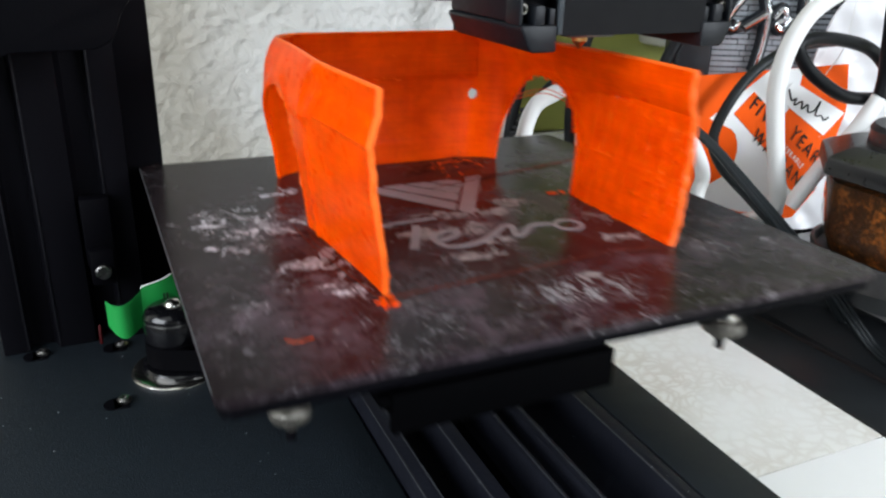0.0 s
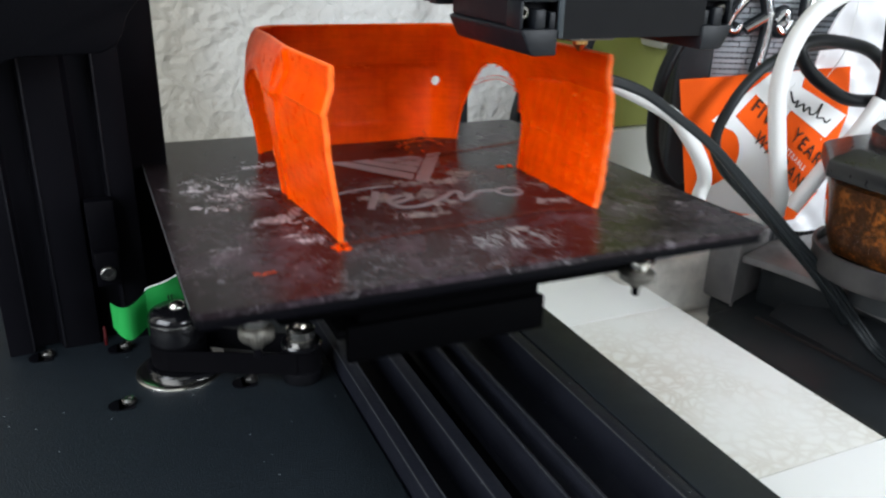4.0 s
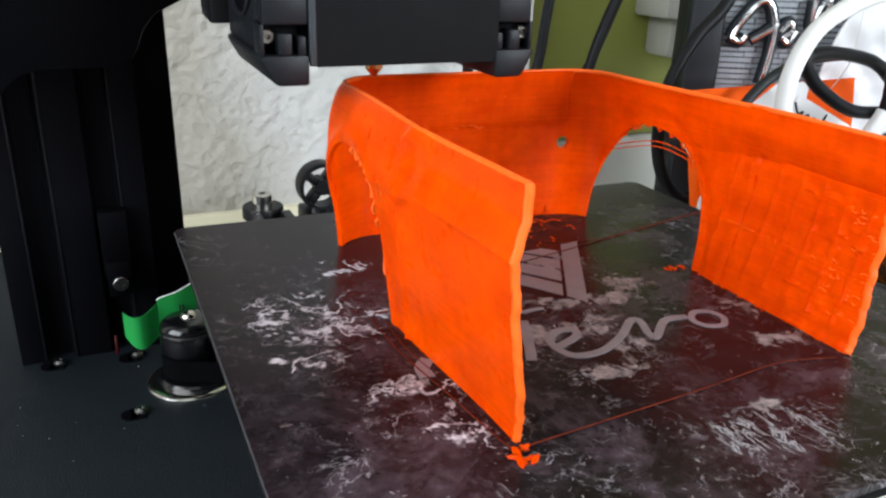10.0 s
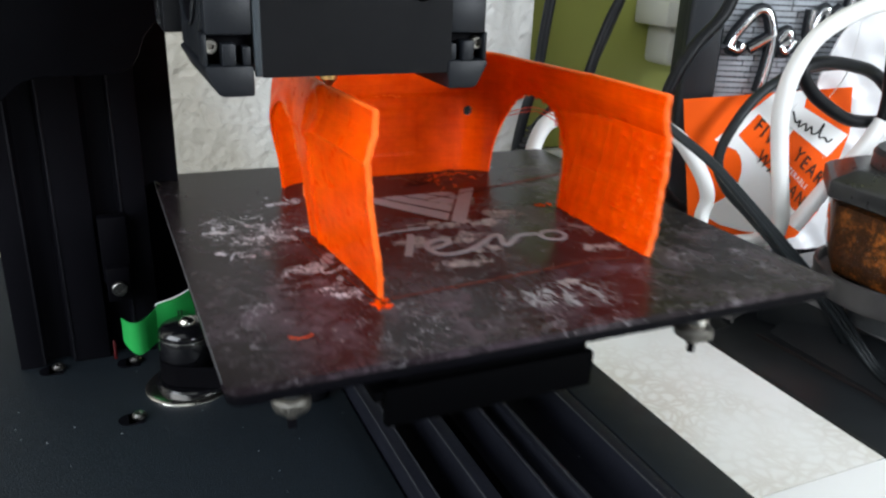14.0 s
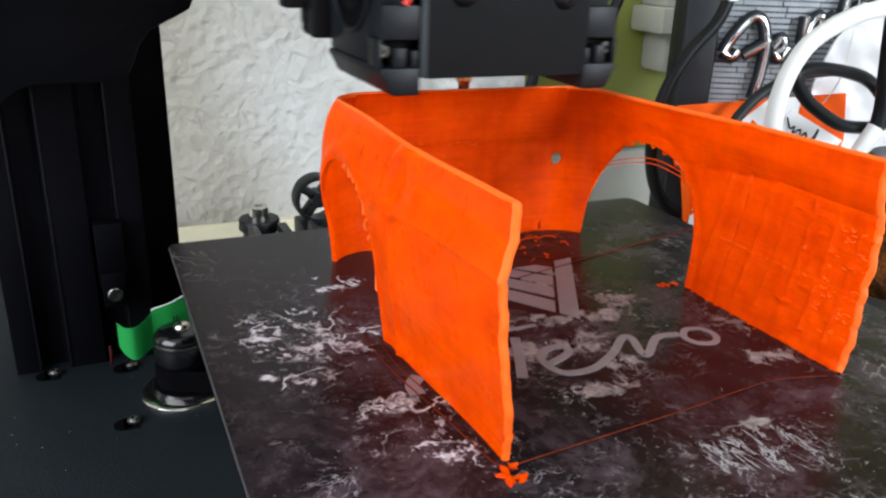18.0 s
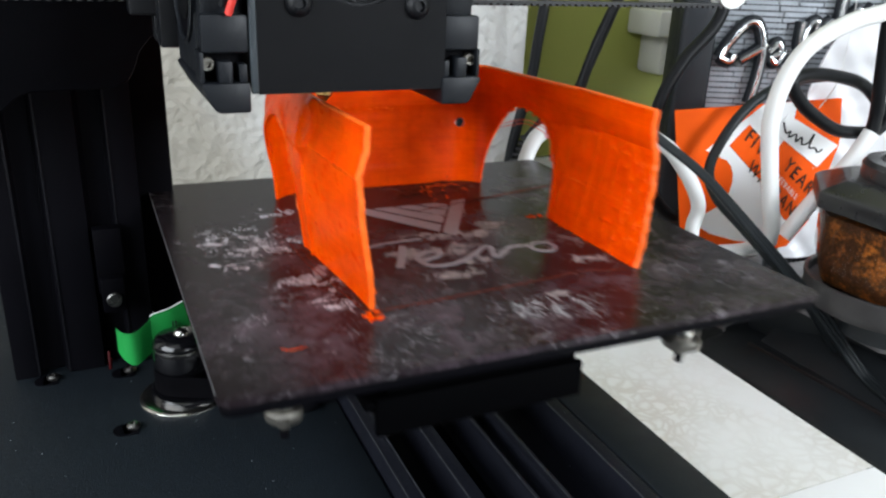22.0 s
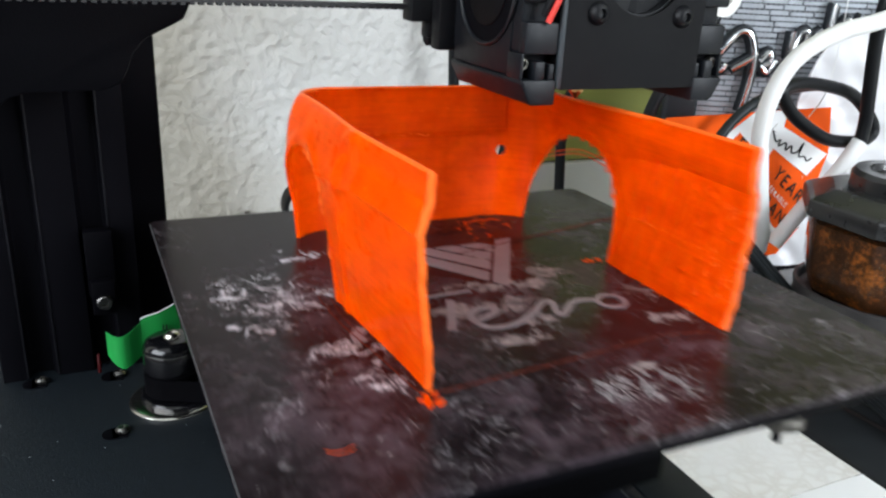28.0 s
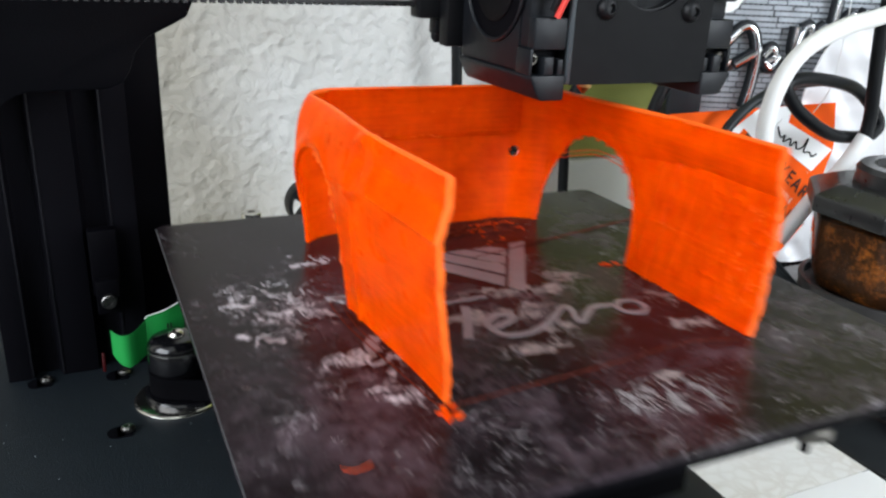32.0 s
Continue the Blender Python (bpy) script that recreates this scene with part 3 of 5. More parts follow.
# ---- the room ----
def room():
    def slab(name, dims, m, label, cat):
        ob = part(name, box(*dims), m, None, label, smooth=False)
        return tagged(ob, label, cat, kind="structure")
    slab("wall_plaster", (-1.5, 0.262, 0.33, 0.45, -0.74, 1.7), PLASTER, "rough white plastered wall behind the printer", "wall")
    slab("wall_olive", (0.262, 2.3, 0.42, 0.55, 0.06, 1.7), OLIVE, "olive green painted wall beside the plaster", "wall")
    slab("wall_lower", (0.262, 2.3, 0.41, 0.55, -0.74, 0.058), GREYSH, "pale grey painted lower wall under the green", "wall")
    slab("baseboard", (-1.38, 0.262, 0.3215, 0.3298, -0.30, 0.044), CREAM, "cream painted skirting along the plaster wall", "baseboard")
    # walls from here on and the ceiling are unseen, added to shape the bounce
    # side wall with the window opening
    slab("wall_west", (-1.5, -1.38, -2.4, -1.55, -0.74, 1.7), ROOMW, "unseen plain painted room wall", "wall")
    slab("wall_west_2", (-1.5, -1.38, 0.05, 0.33, -0.74, 1.7), ROOMW, "unseen plain painted room wall", "wall")
    slab("wall_west_sill", (-1.5, -1.38, -1.55, 0.05, -0.74, 0.2), ROOMW, "plain painted wall under the unseen window", "wall")
    slab("wall_west_head", (-1.5, -1.38, -1.55, 0.05, 1.5, 1.7), ROOMW, "plain painted wall above the unseen window", "wall")
    # unseen rear wall with a window opening added for the fill light
    slab("wall_south", (-1.38, 0.65, -2.4, -2.28, -0.74, 1.7), ROOMW, "unseen plain painted room wall", "wall")
    slab("wall_south_2", (2.05, 2.3, -2.4, -2.28, -0.74, 1.7), ROOMW, "unseen plain painted room wall", "wall")
    slab("wall_south_sill", (0.65, 2.05, -2.4, -2.28, -0.74, 0.33), ROOMW, "plain painted wall under the unseen window", "wall")
    slab("wall_south_head", (0.65, 2.05, -2.4, -2.28, 1.57, 1.7), ROOMW, "plain painted wall above the unseen window", "wall")
    slab("wall_east", (2.3, 2.42, -2.4, 0.55, -0.74, 1.7), ROOMW, "unseen plain painted room wall", "wall")
    slab("floor", (-1.5, 2.42, -2.4, 0.55, -0.84, -0.74), CARPET, "brown carpeted floor of the room", "floor")
    slab("ceiling", (-1.5, 2.42, -2.4, 0.55, 1.7, 1.8), CEIL, "unseen plain white ceiling", "ceiling")
    # moulded trim block on the green wall
    bm = box(0.450, 0.62, 0.36, 0.42, 0.203, 0.232, 0.004)
    box(0.470, 0.62, 0.375, 0.42, 0.158, 0.203, 0.006, bm=bm)
    box(0.462, 0.62, 0.37, 0.42, 0.232, 0.252, 0.003, bm=bm)
    tagged(part("trim", bm, TRIMG), "stepped off-white moulding on the green wall", "trim", kind="structure")


def table():
    t = thing("table", (0, 0, -0.74), "white marble-effect table under the printer", "table")

    def p(name, bm, m, lab=""):
        ob = part(name, bm, m, t, lab)
        ob.location = (0, 0, 0.74)
        return ob
    p("tabletop", box(-0.75, 0.272, -0.9, 0.32, -0.03, -0.001, 0.003), TRIMW)
    for y0, y1, m in ((-0.9, -0.1095, LAMW), (-0.1085, 0.0840, MARBLE), (0.0850, 0.32, LAMW)):
        p("laminate_panel", box(-0.75, 0.275, y0, y1, -0.0008, 0.0, 0.0), m)
    for x in (-0.70, 0.21):
        for y in (-0.85, 0.26):
            p("leg", box(x, x + 0.045, y, y + 0.045, -0.74, -0.03, 0.004), TRIMW)


def side_cabinet():
    c = thing("side_cabinet", (0.85, 0.0, -0.74), "low cabinet draped in beige plush cloth beside the table", "cabinet")
    part("body", box(-0.5, 0.9, -0.9, 0.395, 0.0, 0.68, 0.006), ROOMW, c)
    bm = box(-0.515, 0.92, -0.92, 0.40, 0.681, 0.70, 0.008, 3)
    part("plush_cover", bm, PLUSH, c, "beige plush cover")


# ---- the printer ----
def printer():
    pr = thing("printer", (0, 0, 0), "black desktop 3D printer on the marbled table", "3D printer")
    # base box
    bm = box(-0.32, -0.0445, -0.40, 0.20, 0.012, BASE_Z, 0.0015)
    part("base_plate", bm, POWDER, pr, "black powder-coated base box")
    for x, y in ((-0.28, -0.36), (-0.28, 0.16), (-0.09, -0.36), (-0.09, 0.16)):
        part("foot", lathe([(0, 0), (0.012, 0), (0.014, 0.013), (0, 0.013)], (x, y, 0)), RUBBER, pr)
    # wide slotted rail
    L, R, yb, yf = -0.0437, 0.0765, 0.196, -0.47
    T = RAIL_Z
    prof = [(L, 0.012), (L, T), (-0.0372, T), (-0.0362, T - 0.017), (-0.0225, T - 0.017), (-0.0215, T), (-0.0150, T), (-0.0140, T - 0.014), (0.0010, T - 0.014), (0.0018, T), (0.0050, T),
            (0.0056, T - 0.006), (0.0124, T - 0.006), (0.0130, T), (0.0175, T), (0.0185, T - 0.017), (0.0420, T - 0.017), (0.0430, T), (0.0500, T), (0.0505, T - 0.0012), (R, T - 0.0012), (R, 0.012)]
    part("rail", prism(prof, yf, yb, "xz", 0.0006), RAILM, pr, "wide slotted black aluminium rail")
    # strips hold both the dust and a painted highlight of the bevelled edges
    for x, w in ((-0.0434, 0.0007), (-0.0378, 0.0007), (-0.0212, 0.0008), (0.0034, 0.0006), (0.0158, 0.0006), (0.0436, 0.0008)):
        part("rail_edge", box(x - w / 2, x + w / 2, yf + 0.001, yb - 0.001, T - 0.0002, T + 0.0002), RAILEDGE, pr, "dusty slot edge with its highlight painted in")
    part("rail_cover", box(0.0508, 0.0764, yf, yb, RAIL_Z - 0.0012, RAIL_Z + 0.0004, 0.0004), COVERM, pr, "smooth slate-grey rail cover")
    part("toothed_belt", box(-0.0115, -0.0030, yf + 0.02, yb - 0.02, RAIL_Z - 0.0139, RAIL_Z - 0.0125), BELT, pr, "flat drive belt lying in the slot")
    part("end_cap", box(L - 0.001, R + 0.001, yf - 0.004, yf, 0.010, RAIL_Z + 0.001, 0.001), BLACKP, pr)
    # column
    x0, x1, y0, y1 = -0.1885, -0.122, 0.033, 0.078
    prof = [(x0, y0), (-0.178, y0), (-0.176, y0 + 0.007), (-0.166, y0 + 0.007), (-0.164, y0), (-0.147, y0), (-0.145, y0 + 0.007), (-0.1355, y0 + 0.007),
            (-0.1335, y0), (x1, y0), (x1, 0.046), (x1 - 0.007, 0.049), (x1 - 0.007, 0.060), (x1, 0.063), (x1, y1), (x0, y1)]
    part("column", prism(prof, BASE_Z, 0.62, "xy", 0.0005), COLM, pr, "upright slotted black aluminium column")
    part("column_backing", box(-0.128, -0.1045, 0.052, 0.085, BASE_Z, 0.62, 0.0015), COLM, pr)
    # thin paler strips stand in for the highlight on the slot edges
    for x, y in ((-0.1775, y0 - 0.0002), (-0.1338, y0 - 0.0002), (-0.1635, y0 - 0.0002)):
        part("column_edge", box(x - 0.0005, x + 0.0005, y - 0.0003, y + 0.0009, BASE_Z + 0.001, 0.235, 0.0002), EDGEGLINT, pr, "paler strip painted as the slot edge highlight")
    # foot bracket with its screw
    bm = box(-0.1455, -0.1325, 0.026, 0.034, 0.120, 0.154, 0.001)
    box(-0.1445, -0.1335, 0.021, 0.030, 0.112, 0.130, 0.0012, bm=bm)
    part("corner_bracket", bm, ANOD, pr)
    part("bracket_screw", screw_head(0.0036, 0.0028, (-0.139, 0.0212, 0.1195)), SCREWM, pr)
    part("red_wire", tube([(-0.1448, 0.0275, 0.078), (-0.1447, 0.0275, 0.082), (-0.1446, 0.0300, 0.087)], 0.0008), REDW, pr)
    # gantry plate on the column
    prof = [(-0.26, 0.20), (-0.174, 0.2165), (-0.166, 0.2235), (-0.160, 0.2255), (-0.130, 0.2260), (-0.1235, 0.2290), (-0.1205, 0.2340), (-0.118, 0.2410),
            (-0.113, 0.2470), (-0.103, 0.2520), (-0.0965, 0.2555), (-0.0925, 0.2640), (-0.0925, 0.40), (-0.26, 0.40)]
    part("gantry_plate", prism(prof, -0.004, 0.004, "xz", 0.0008), GANTM, pr, "black steel gantry plate with a cut-out lower edge")
    part("gantry_block", box(-0.24, -0.10, 0.004, 0.030, 0.262, 0.38, 0.003), BLACKP, pr)
    # X beam and belt
    part("gantry_beam", box(-0.24, 0.26, -0.040, -0.004, 0.300, 0.342, 0.0015), ANOD, pr)
    bm = box(-0.20, 0.172, -0.0335, -0.0275, 0.2642, 0.2656)
    for i in range(106):
        x = -0.199 + i * 0.0035
        box(x, x + 0.0018, -0.0335, -0.0275, 0.2632, 0.2643, bm=bm)
    part("drive_belt", bm, RUBBER, pr, "toothed black belt")
    bm = lathe([(0.0045, -0.004), (0.0105, -0.004), (0.0105, -0.003), (0.0085, -0.003), (0.0085, 0.003), (0.0105, 0.003), (0.0105, 0.004), (0.0045, 0.004), (0.0045, -0.004)], (0.1725, -0.0305, 0.2735), "y", 28)
    part("idler_pulley", bm, GREYSH, pr, "pale idler pulley")
    part("idler_bracket", box(0.164, 0.19, -0.024, -0.006, 0.2745, 0.30, 0.002), BLACKP, pr)
    # pulley post
    px, py = -0.113, -0.0085
    part("post_base", lathe([(0, 0), (0.0207, 0), (0.0206, 0.0007), (0.0200, 0.0013), (0.0188, 0.0017), (0.0165, 0.0018), (0, 0.0018)], (px, py, BASE_Z), seg=56), STEEL, pr, "bright steel ring")
    part("post_flange", lathe([(0, 0.0018), (0.0184, 0.0018), (0.0184, 0.0036), (0.0176, 0.0044), (0.0125, 0.0048), (0.0118, 0.0065), (0, 0.0065)], (px + 0.0034, py + 0.0016, BASE_Z), seg=48), GLOSSB, pr)
    part("post_pulley", lathe([(0, 0.0065), (0.0118, 0.0065), (0.0118, 0.018), (0.0126, 0.0185), (0.0126, 0.0275), (0.0122, 0.0282), (0.0124, 0.0288), (0.0124, 0.0300), (0.0112, 0.0322), (0.0085, 0.0337), (0.0040, 0.0343), (0, 0.0344)], (px, py, BASE_Z), seg=40), GLOSSB, pr)
    part("post_ring", lathe([(0.0121, 0.0279), (0.0127, 0.0279), (0.0127, 0.0285), (0.0121, 0.0285), (0.0121, 0.0279)], (px, py, BASE_Z), seg=40), STEEL, pr, "thin bright steel ring")
    part("post_screw", lathe([(0, 0.0372), (0.0016, 0.0370), (0.0030, 0.0362), (0.0038, 0.0350), (0.0038, 0.0330), (0, 0.0330)], (px + 0.001, py - 0.001, BASE_Z), seg=24), STEEL, pr, "bright domed steel screw")
    qx, qy = -0.0605, -0.036
    part("idler_post", lathe([(0, 0), (0.0094, 0), (0.0098, 0.001), (0.0098, 0.0060), (0.0086, 0.0066), (0.0086, 0.0170), (0.0098, 0.0176), (0.0098, 0.0188), (0.0090, 0.0198), (0, 0.0198)], (qx, qy, BASE_Z), seg=36), GLOSSB, pr)
    part("idler_bearing", lathe([(0, 0.0198), (0.0068, 0.0198), (0.0068, 0.0215), (0.0060, 0.0219), (0.0068, 0.0223), (0.0068, 0.0262), (0.0058, 0.0270), (0.003, 0.0270), (0.003, 0.0250), (0, 0.0250)], (qx, qy, BASE_Z), seg=36), STEEL, pr)
    # belt between the two posts
    bm = bmesh.new()
    a, b = Vector((px, py, 0)), Vector((qx, qy, 0))
    d = (b - a).normalized()
    s = Vector((-d.y, d.x, 0))
    for off in (0.0122, -0.0122):
        prof = [a + s * off, b + s * off * 0.72]
        w = s * 0.0009 * (1 if off > 0 else -1)
        vs = [bm.verts.new((*(p + e).xy, BASE_Z + z)) for p in prof for e in (Vector(), w) for z in (0.0065, 0.0172)]
        for f in ((0, 1, 5, 4), (2, 3, 7, 6), (1, 3, 7, 5), (0, 2, 6, 4)):
            bm.faces.new([vs[i] for i in f])
    bm = lathe([(0.0119, 0.0065), (0.0128, 0.0065), (0.0128, 0.0172), (0.0119, 0.0172)], (px, py, BASE_Z), seg=40, bm=bm)
    bm = lathe([(0.0087, 0.0070), (0.0092, 0.0070), (0.0092, 0.0168), (0.0087, 0.0168)], (qx, qy, BASE_Z), seg=40, bm=bm)
    part("lift_belt", bm, BELT, pr, "grey flat belt round two posts")
    # base screws, each over a thin black plate for the dark of its slotted hole
    for x, y in ((-0.1714, 0.028), (-0.1377, -0.0302), (-0.1358, 0.0233), (-0.084, -0.0315)):
        bm = lathe([(0, 0), (0.0045, 0), (0.0045, 0.0006), (0, 0.0006)], (x - 0.0045, y - 0.0005, BASE_Z), seg=20)
        box(x - 0.0045, x + 0.002, y - 0.005, y + 0.004, BASE_Z, BASE_Z + 0.0006, bm=bm)
        part("slot", bm, ANOD, pr, "black plate drawn as a slotted hole")
        part("base_screw", lathe([(0, 0.0022), (0.0012, 0.0022), (0.0012, 0.0030), (0.002, 0.0030), (0.0031, 0.0020), (0.0031, 0.0008), (0, 0.0006)], (x, y, BASE_Z), seg=18), SCREWM, pr)
    # rear fittings
    part("rear_pulley", lathe([(0, 0.012), (0.0128, 0.012), (0.0128, 0.074), (0.0155, 0.0765), (0.0155, 0.0840), (0.0148, 0.0850), (0, 0.0850)], (-0.0315, 0.215, 0), seg=36), BLACKP, pr, "black flanged pulley")
    part("rear_hub", lathe([(0, 0.0850), (0.0076, 0.0850), (0.0076, 0.0940), (0.0068, 0.0948), (0.0028, 0.0948), (0.0028, 0.0915), (0, 0.0915)], (-0.0315, 0.215, 0), seg=32), STEEL, pr, "bright steel hub")
    wx, wz = 0.0160, 0.0955
    part("rear_wheel", lathe([(0.0158, -0.008), (0.0188, -0.008), (0.0192, -0.006), (0.0192, 0.006), (0.0188, 0.008), (0.0158, 0.008), (0.0158, -0.008)], (wx, 0.220, wz), "y", 44), BLACKP, pr, "black spoked wheel rim")
    part("rear_wheel_hub", lathe([(0, -0.009), (0.006, -0.009), (0.006, 0.009), (0, 0.009)], (wx, 0.220, wz), "y", 24), BLACKP, pr)
    for k in range(4):
        b = box(-0.0165, -0.005, -0.006, 0.006, -0.0032, 0.0032, 0.0008)
        bmesh.ops.transform(b, matrix=Matrix.Translation((wx, 0.220, wz)) @ Matrix.Rotation(radians(38 + 90 * k), 4, "Y"), verts=b.verts[:])
        part("rear_spoke", b, BLACKP, pr)
    part("rear_bracket", box(0.0, 0.034, 0.205, 0.235, 0.012, 0.0775, 0.002), BLACKP, pr)
    # bed
    bed = heated_bed(pr)
    head = print_head(pr)
    return pr, bed, head


def bed_outline(hx, hy, r, n=8):
    """Rounded rectangle, set a little towards +x and the back."""
    out = []
    for cx, cy, a0 in ((hx - r, hy - r, 0), (-hx + r, hy - r, 90), (-hx + r, -hy + r, 180), (hx - r, -hy + r, 270)):
        out += [(0.0012 + cx + r * math.cos(radians(a0 + 90 * k / n)), 0.0010 + cy + r * math.sin(radians(a0 + 90 * k / n))) for k in range(n + 1)]
    return out


def heated_bed(pr):
    """The moving bed; its own space has the sheet's surface at z = 0 and its middle at the origin."""
    bed = part("heated_bed", prism(bed_outline(0.1178, 0.1150, 0.005), -0.0024, 0.0, "xy"), BEDM, pr, "dark worn build sheet with white glue smears")
    part("bed_plate", prism(bed_outline(0.1168, 0.1140, 0.0045), -0.0066, -0.0026, "xy", 0.0004), ANOD, bed, "black heated plate")
    # carriage and wheels near black: the shade under the bed put into their colour
    part("carriage_plate", box(-0.060, 0.030, -0.076, 0.09, -0.0385, -0.0345, 0.001), UNDERSHADE, bed)
    part("carriage_arm", box(-0.085, 0.0885, -0.084, -0.056, -0.0255, -0.0068, 0.0040, 3), UNDERSHADE, bed)
    part("carriage_arm", box(-0.085, 0.0885, 0.066, 0.094, -0.0320, -0.0068, 0.0045, 3), UNDERSHADE, bed)
    # plate added before the wheels to carry on the dark under the bed
    part("added_carriage_front", box(-0.056, 0.0335, -0.0775, -0.0735, -0.0490, -0.0330, 0.0012), UNDERSHADE, bed)
    part("carriage_rib", box(-0.050, 0.032, -0.074, 0.09, -0.0345, -0.0100, 0.001), UNDERSHADE, bed)
    for x in (-0.028, 0.024):
        for y in (-0.030, 0.060):
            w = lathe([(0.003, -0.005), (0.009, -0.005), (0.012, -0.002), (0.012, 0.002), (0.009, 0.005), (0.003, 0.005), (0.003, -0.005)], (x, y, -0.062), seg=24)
            part("wheel", w, UNDERSHADE, bed)
            part("wheel_spacer", lathe([(0, 0), (0.004, 0), (0.004, 0.022), (0, 0.022)], (x, y, -0.060), seg=14), UNDERSHADE, bed)
    for x, y, up, r in ((-0.094, -0.0945, 0.0024, 0.72), (0.071, -0.0905, -0.0022, 0.90), (-0.094, 0.0855, 0.0024, 0.72), (0.071, 0.0855, -0.0022, 0.90)):
        k = lathe([(0, -0.0268), (0.0030 * r, -0.0268), (0.0036 * r, -0.0245), (0.0068 * r, -0.0241), (0.0080 * r, -0.0232), (0.0082 * r, -0.0222), (0.0082 * r, -0.0204), (0.0074 * r, -0.0194), (0.0045 * r, -0.0190), (0.0042 * r, -0.0168), (0.0036 * r, -0.0125), (0, -0.0125)], (x, y, up), seg=56)
        for v in k.verts:
            # knurling: every other column of the rim stands out
            q = math.hypot(v.co.x - x, v.co.y - y)
            if q > 0.0078 * r and round(math.atan2(v.co.y - y, v.co.x - x) / (2 * math.pi / 56)) % 2:
                v.co.x, v.co.y = x + (v.co.x - x) * 1.055, y + (v.co.y - y) * 1.055
        part("knob_nut", lathe([(0, -0.0126), (0.0030, -0.0128), (0.0048, -0.0145), (0.0052, -0.0166), (0.0046, -0.0188), (0, -0.0189)], (x, y, up), seg=24), STEEL, bed, "bright domed steel nut")
        part("levelling_knob", k, DULLST, bed, "knurled steel levelling knob")
        part("bed_spring", lathe([(0.0030, -0.0125 + up), (0.0036, -0.0110 + up * 0.7), (0.0030, -0.0095 + up * 0.4), (0.0036, -0.008), (0.0030, -0.0066)], (x, y, 0), seg=16), SCREWM, bed)
        part("bed_screw", lathe([(0, -0.0310 + up), (0.0016, -0.0310 + up), (0.0016, -0.0270 + up), (0, -0.0270 + up)], (x, y, 0), seg=12), ANOD, bed)
    # pale line painted for the highlight along the -x edge
    part("sheet_edge", box(-0.1167, -0.1163, -0.109, 0.111, -0.0004, 0.00012), SHEETGLINT, bed, "pale line painted as the sheet edge highlight")
    # printed mark: a striped peak and a looping stroke
    leg = lambda u: (0.0275 - 0.025 * u, 0.0455 - 0.0437 * u)
    for xa, xb, ua, ub in ((-0.027, -0.018, 1.0, 0.80), (-0.0150, -0.0055, 0.74, 0.56), (-0.0030, 0.0065, 0.50, 0.34), (0.0090, 0.0190, 0.28, 0.13)):
        part("printed_bar", prism([(xa, 0.0440), (xb, 0.0445), leg(ub), leg(ua)], 0.0, 0.0002, "xy"), LOGO, bed, "grey printed bar")
    part("printed_bar", prism([(0.0290, 0.0460), (0.0376, 0.0470), (0.0077, -0.0061), (0.0036, 0.0008)], 0.0, 0.0002, "xy"), LOGO, bed, "grey printed bar")

    def mark(bm):
        part("printed_stroke", bm, LOGO, bed, "grey curving printed stroke")
    mark(stroke([(-0.0390, -0.0098), (-0.030, -0.0062), (-0.018, -0.0050), (-0.0095, -0.0048)], 0.0016, 0.0))
    mark(stroke([(-0.0210, -0.0110), (-0.0255, -0.022), (-0.0315, -0.0350)], 0.0034, 0.0))
    mark(stroke([(-0.0195, -0.0305), (-0.0105, -0.0265), (-0.0090, -0.0225), (-0.0150, -0.0215), (-0.0205, -0.0275), (-0.0185, -0.0365), (-0.0085, -0.0375), (0.0030, -0.0315), (0.0125, -0.0235), (0.0155, -0.0245),
            (0.0125, -0.0335), (0.0140, -0.0355), (0.0240, -0.0270), (0.0330, -0.0275)], 0.0028, 0.0))
    mark(stroke([(0.0330, -0.0300), (0.0375, -0.0255), (0.0430, -0.0270), (0.0440, -0.0325), (0.0400, -0.0365), (0.0345, -0.0350)], 0.0023, 0.0, closed=True))
    mark(stroke([(-0.0600, -0.0235), (-0.0635, -0.0275), (-0.0640, -0.0330)], 0.0045, 0.0))
    # leavings of orange plastic
    def skirt(pts, r, m=DULLOR):
        part("skirt_line", tube([(x, y, 0.0003) for x, y in pts], r, 10, 6), m, bed, "thin orange plastic line")
    skirt([(-0.0600, 0.0105), (-0.0640, 0.0105), (-0.0668, 0.0060), (-0.0668, -0.0080), (-0.0658, -0.0212), (-0.0621, -0.0459), (-0.0585, -0.0705), (-0.0545, -0.0738)], 0.00022)
    skirt([(-0.0610, 0.0060), (-0.0632, 0.0020), (-0.0638, -0.0140), (-0.0618, -0.0300)], 0.00016)
    skirt([(-0.0560, -0.0722), (-0.0456, -0.0711), (0.0009, -0.0669), (0.0350, -0.0630), (0.0482, -0.0645), (0.0570, -0.0668)], 0.00020)
    skirt([(0.0050, 0.0340), (0.0367, 0.0418), (0.0760, 0.0520), (0.1161, 0.0618)], 0.00024)
    skirt([(0.0180, 0.0560), (0.0310, 0.0480), (0.0480, 0.0470)], 0.00014)
    rng = random.Random(4)
    part("plastic_strand", tube([(-0.0930, -0.0890, 0.0005), (-0.0905, -0.0910, 0.0006), (-0.0875, -0.0910, 0.0007), (-0.0850, -0.0895, 0.0004)], 0.00016, 8, 7), ORANGE, bed, "curled orange plastic strand")
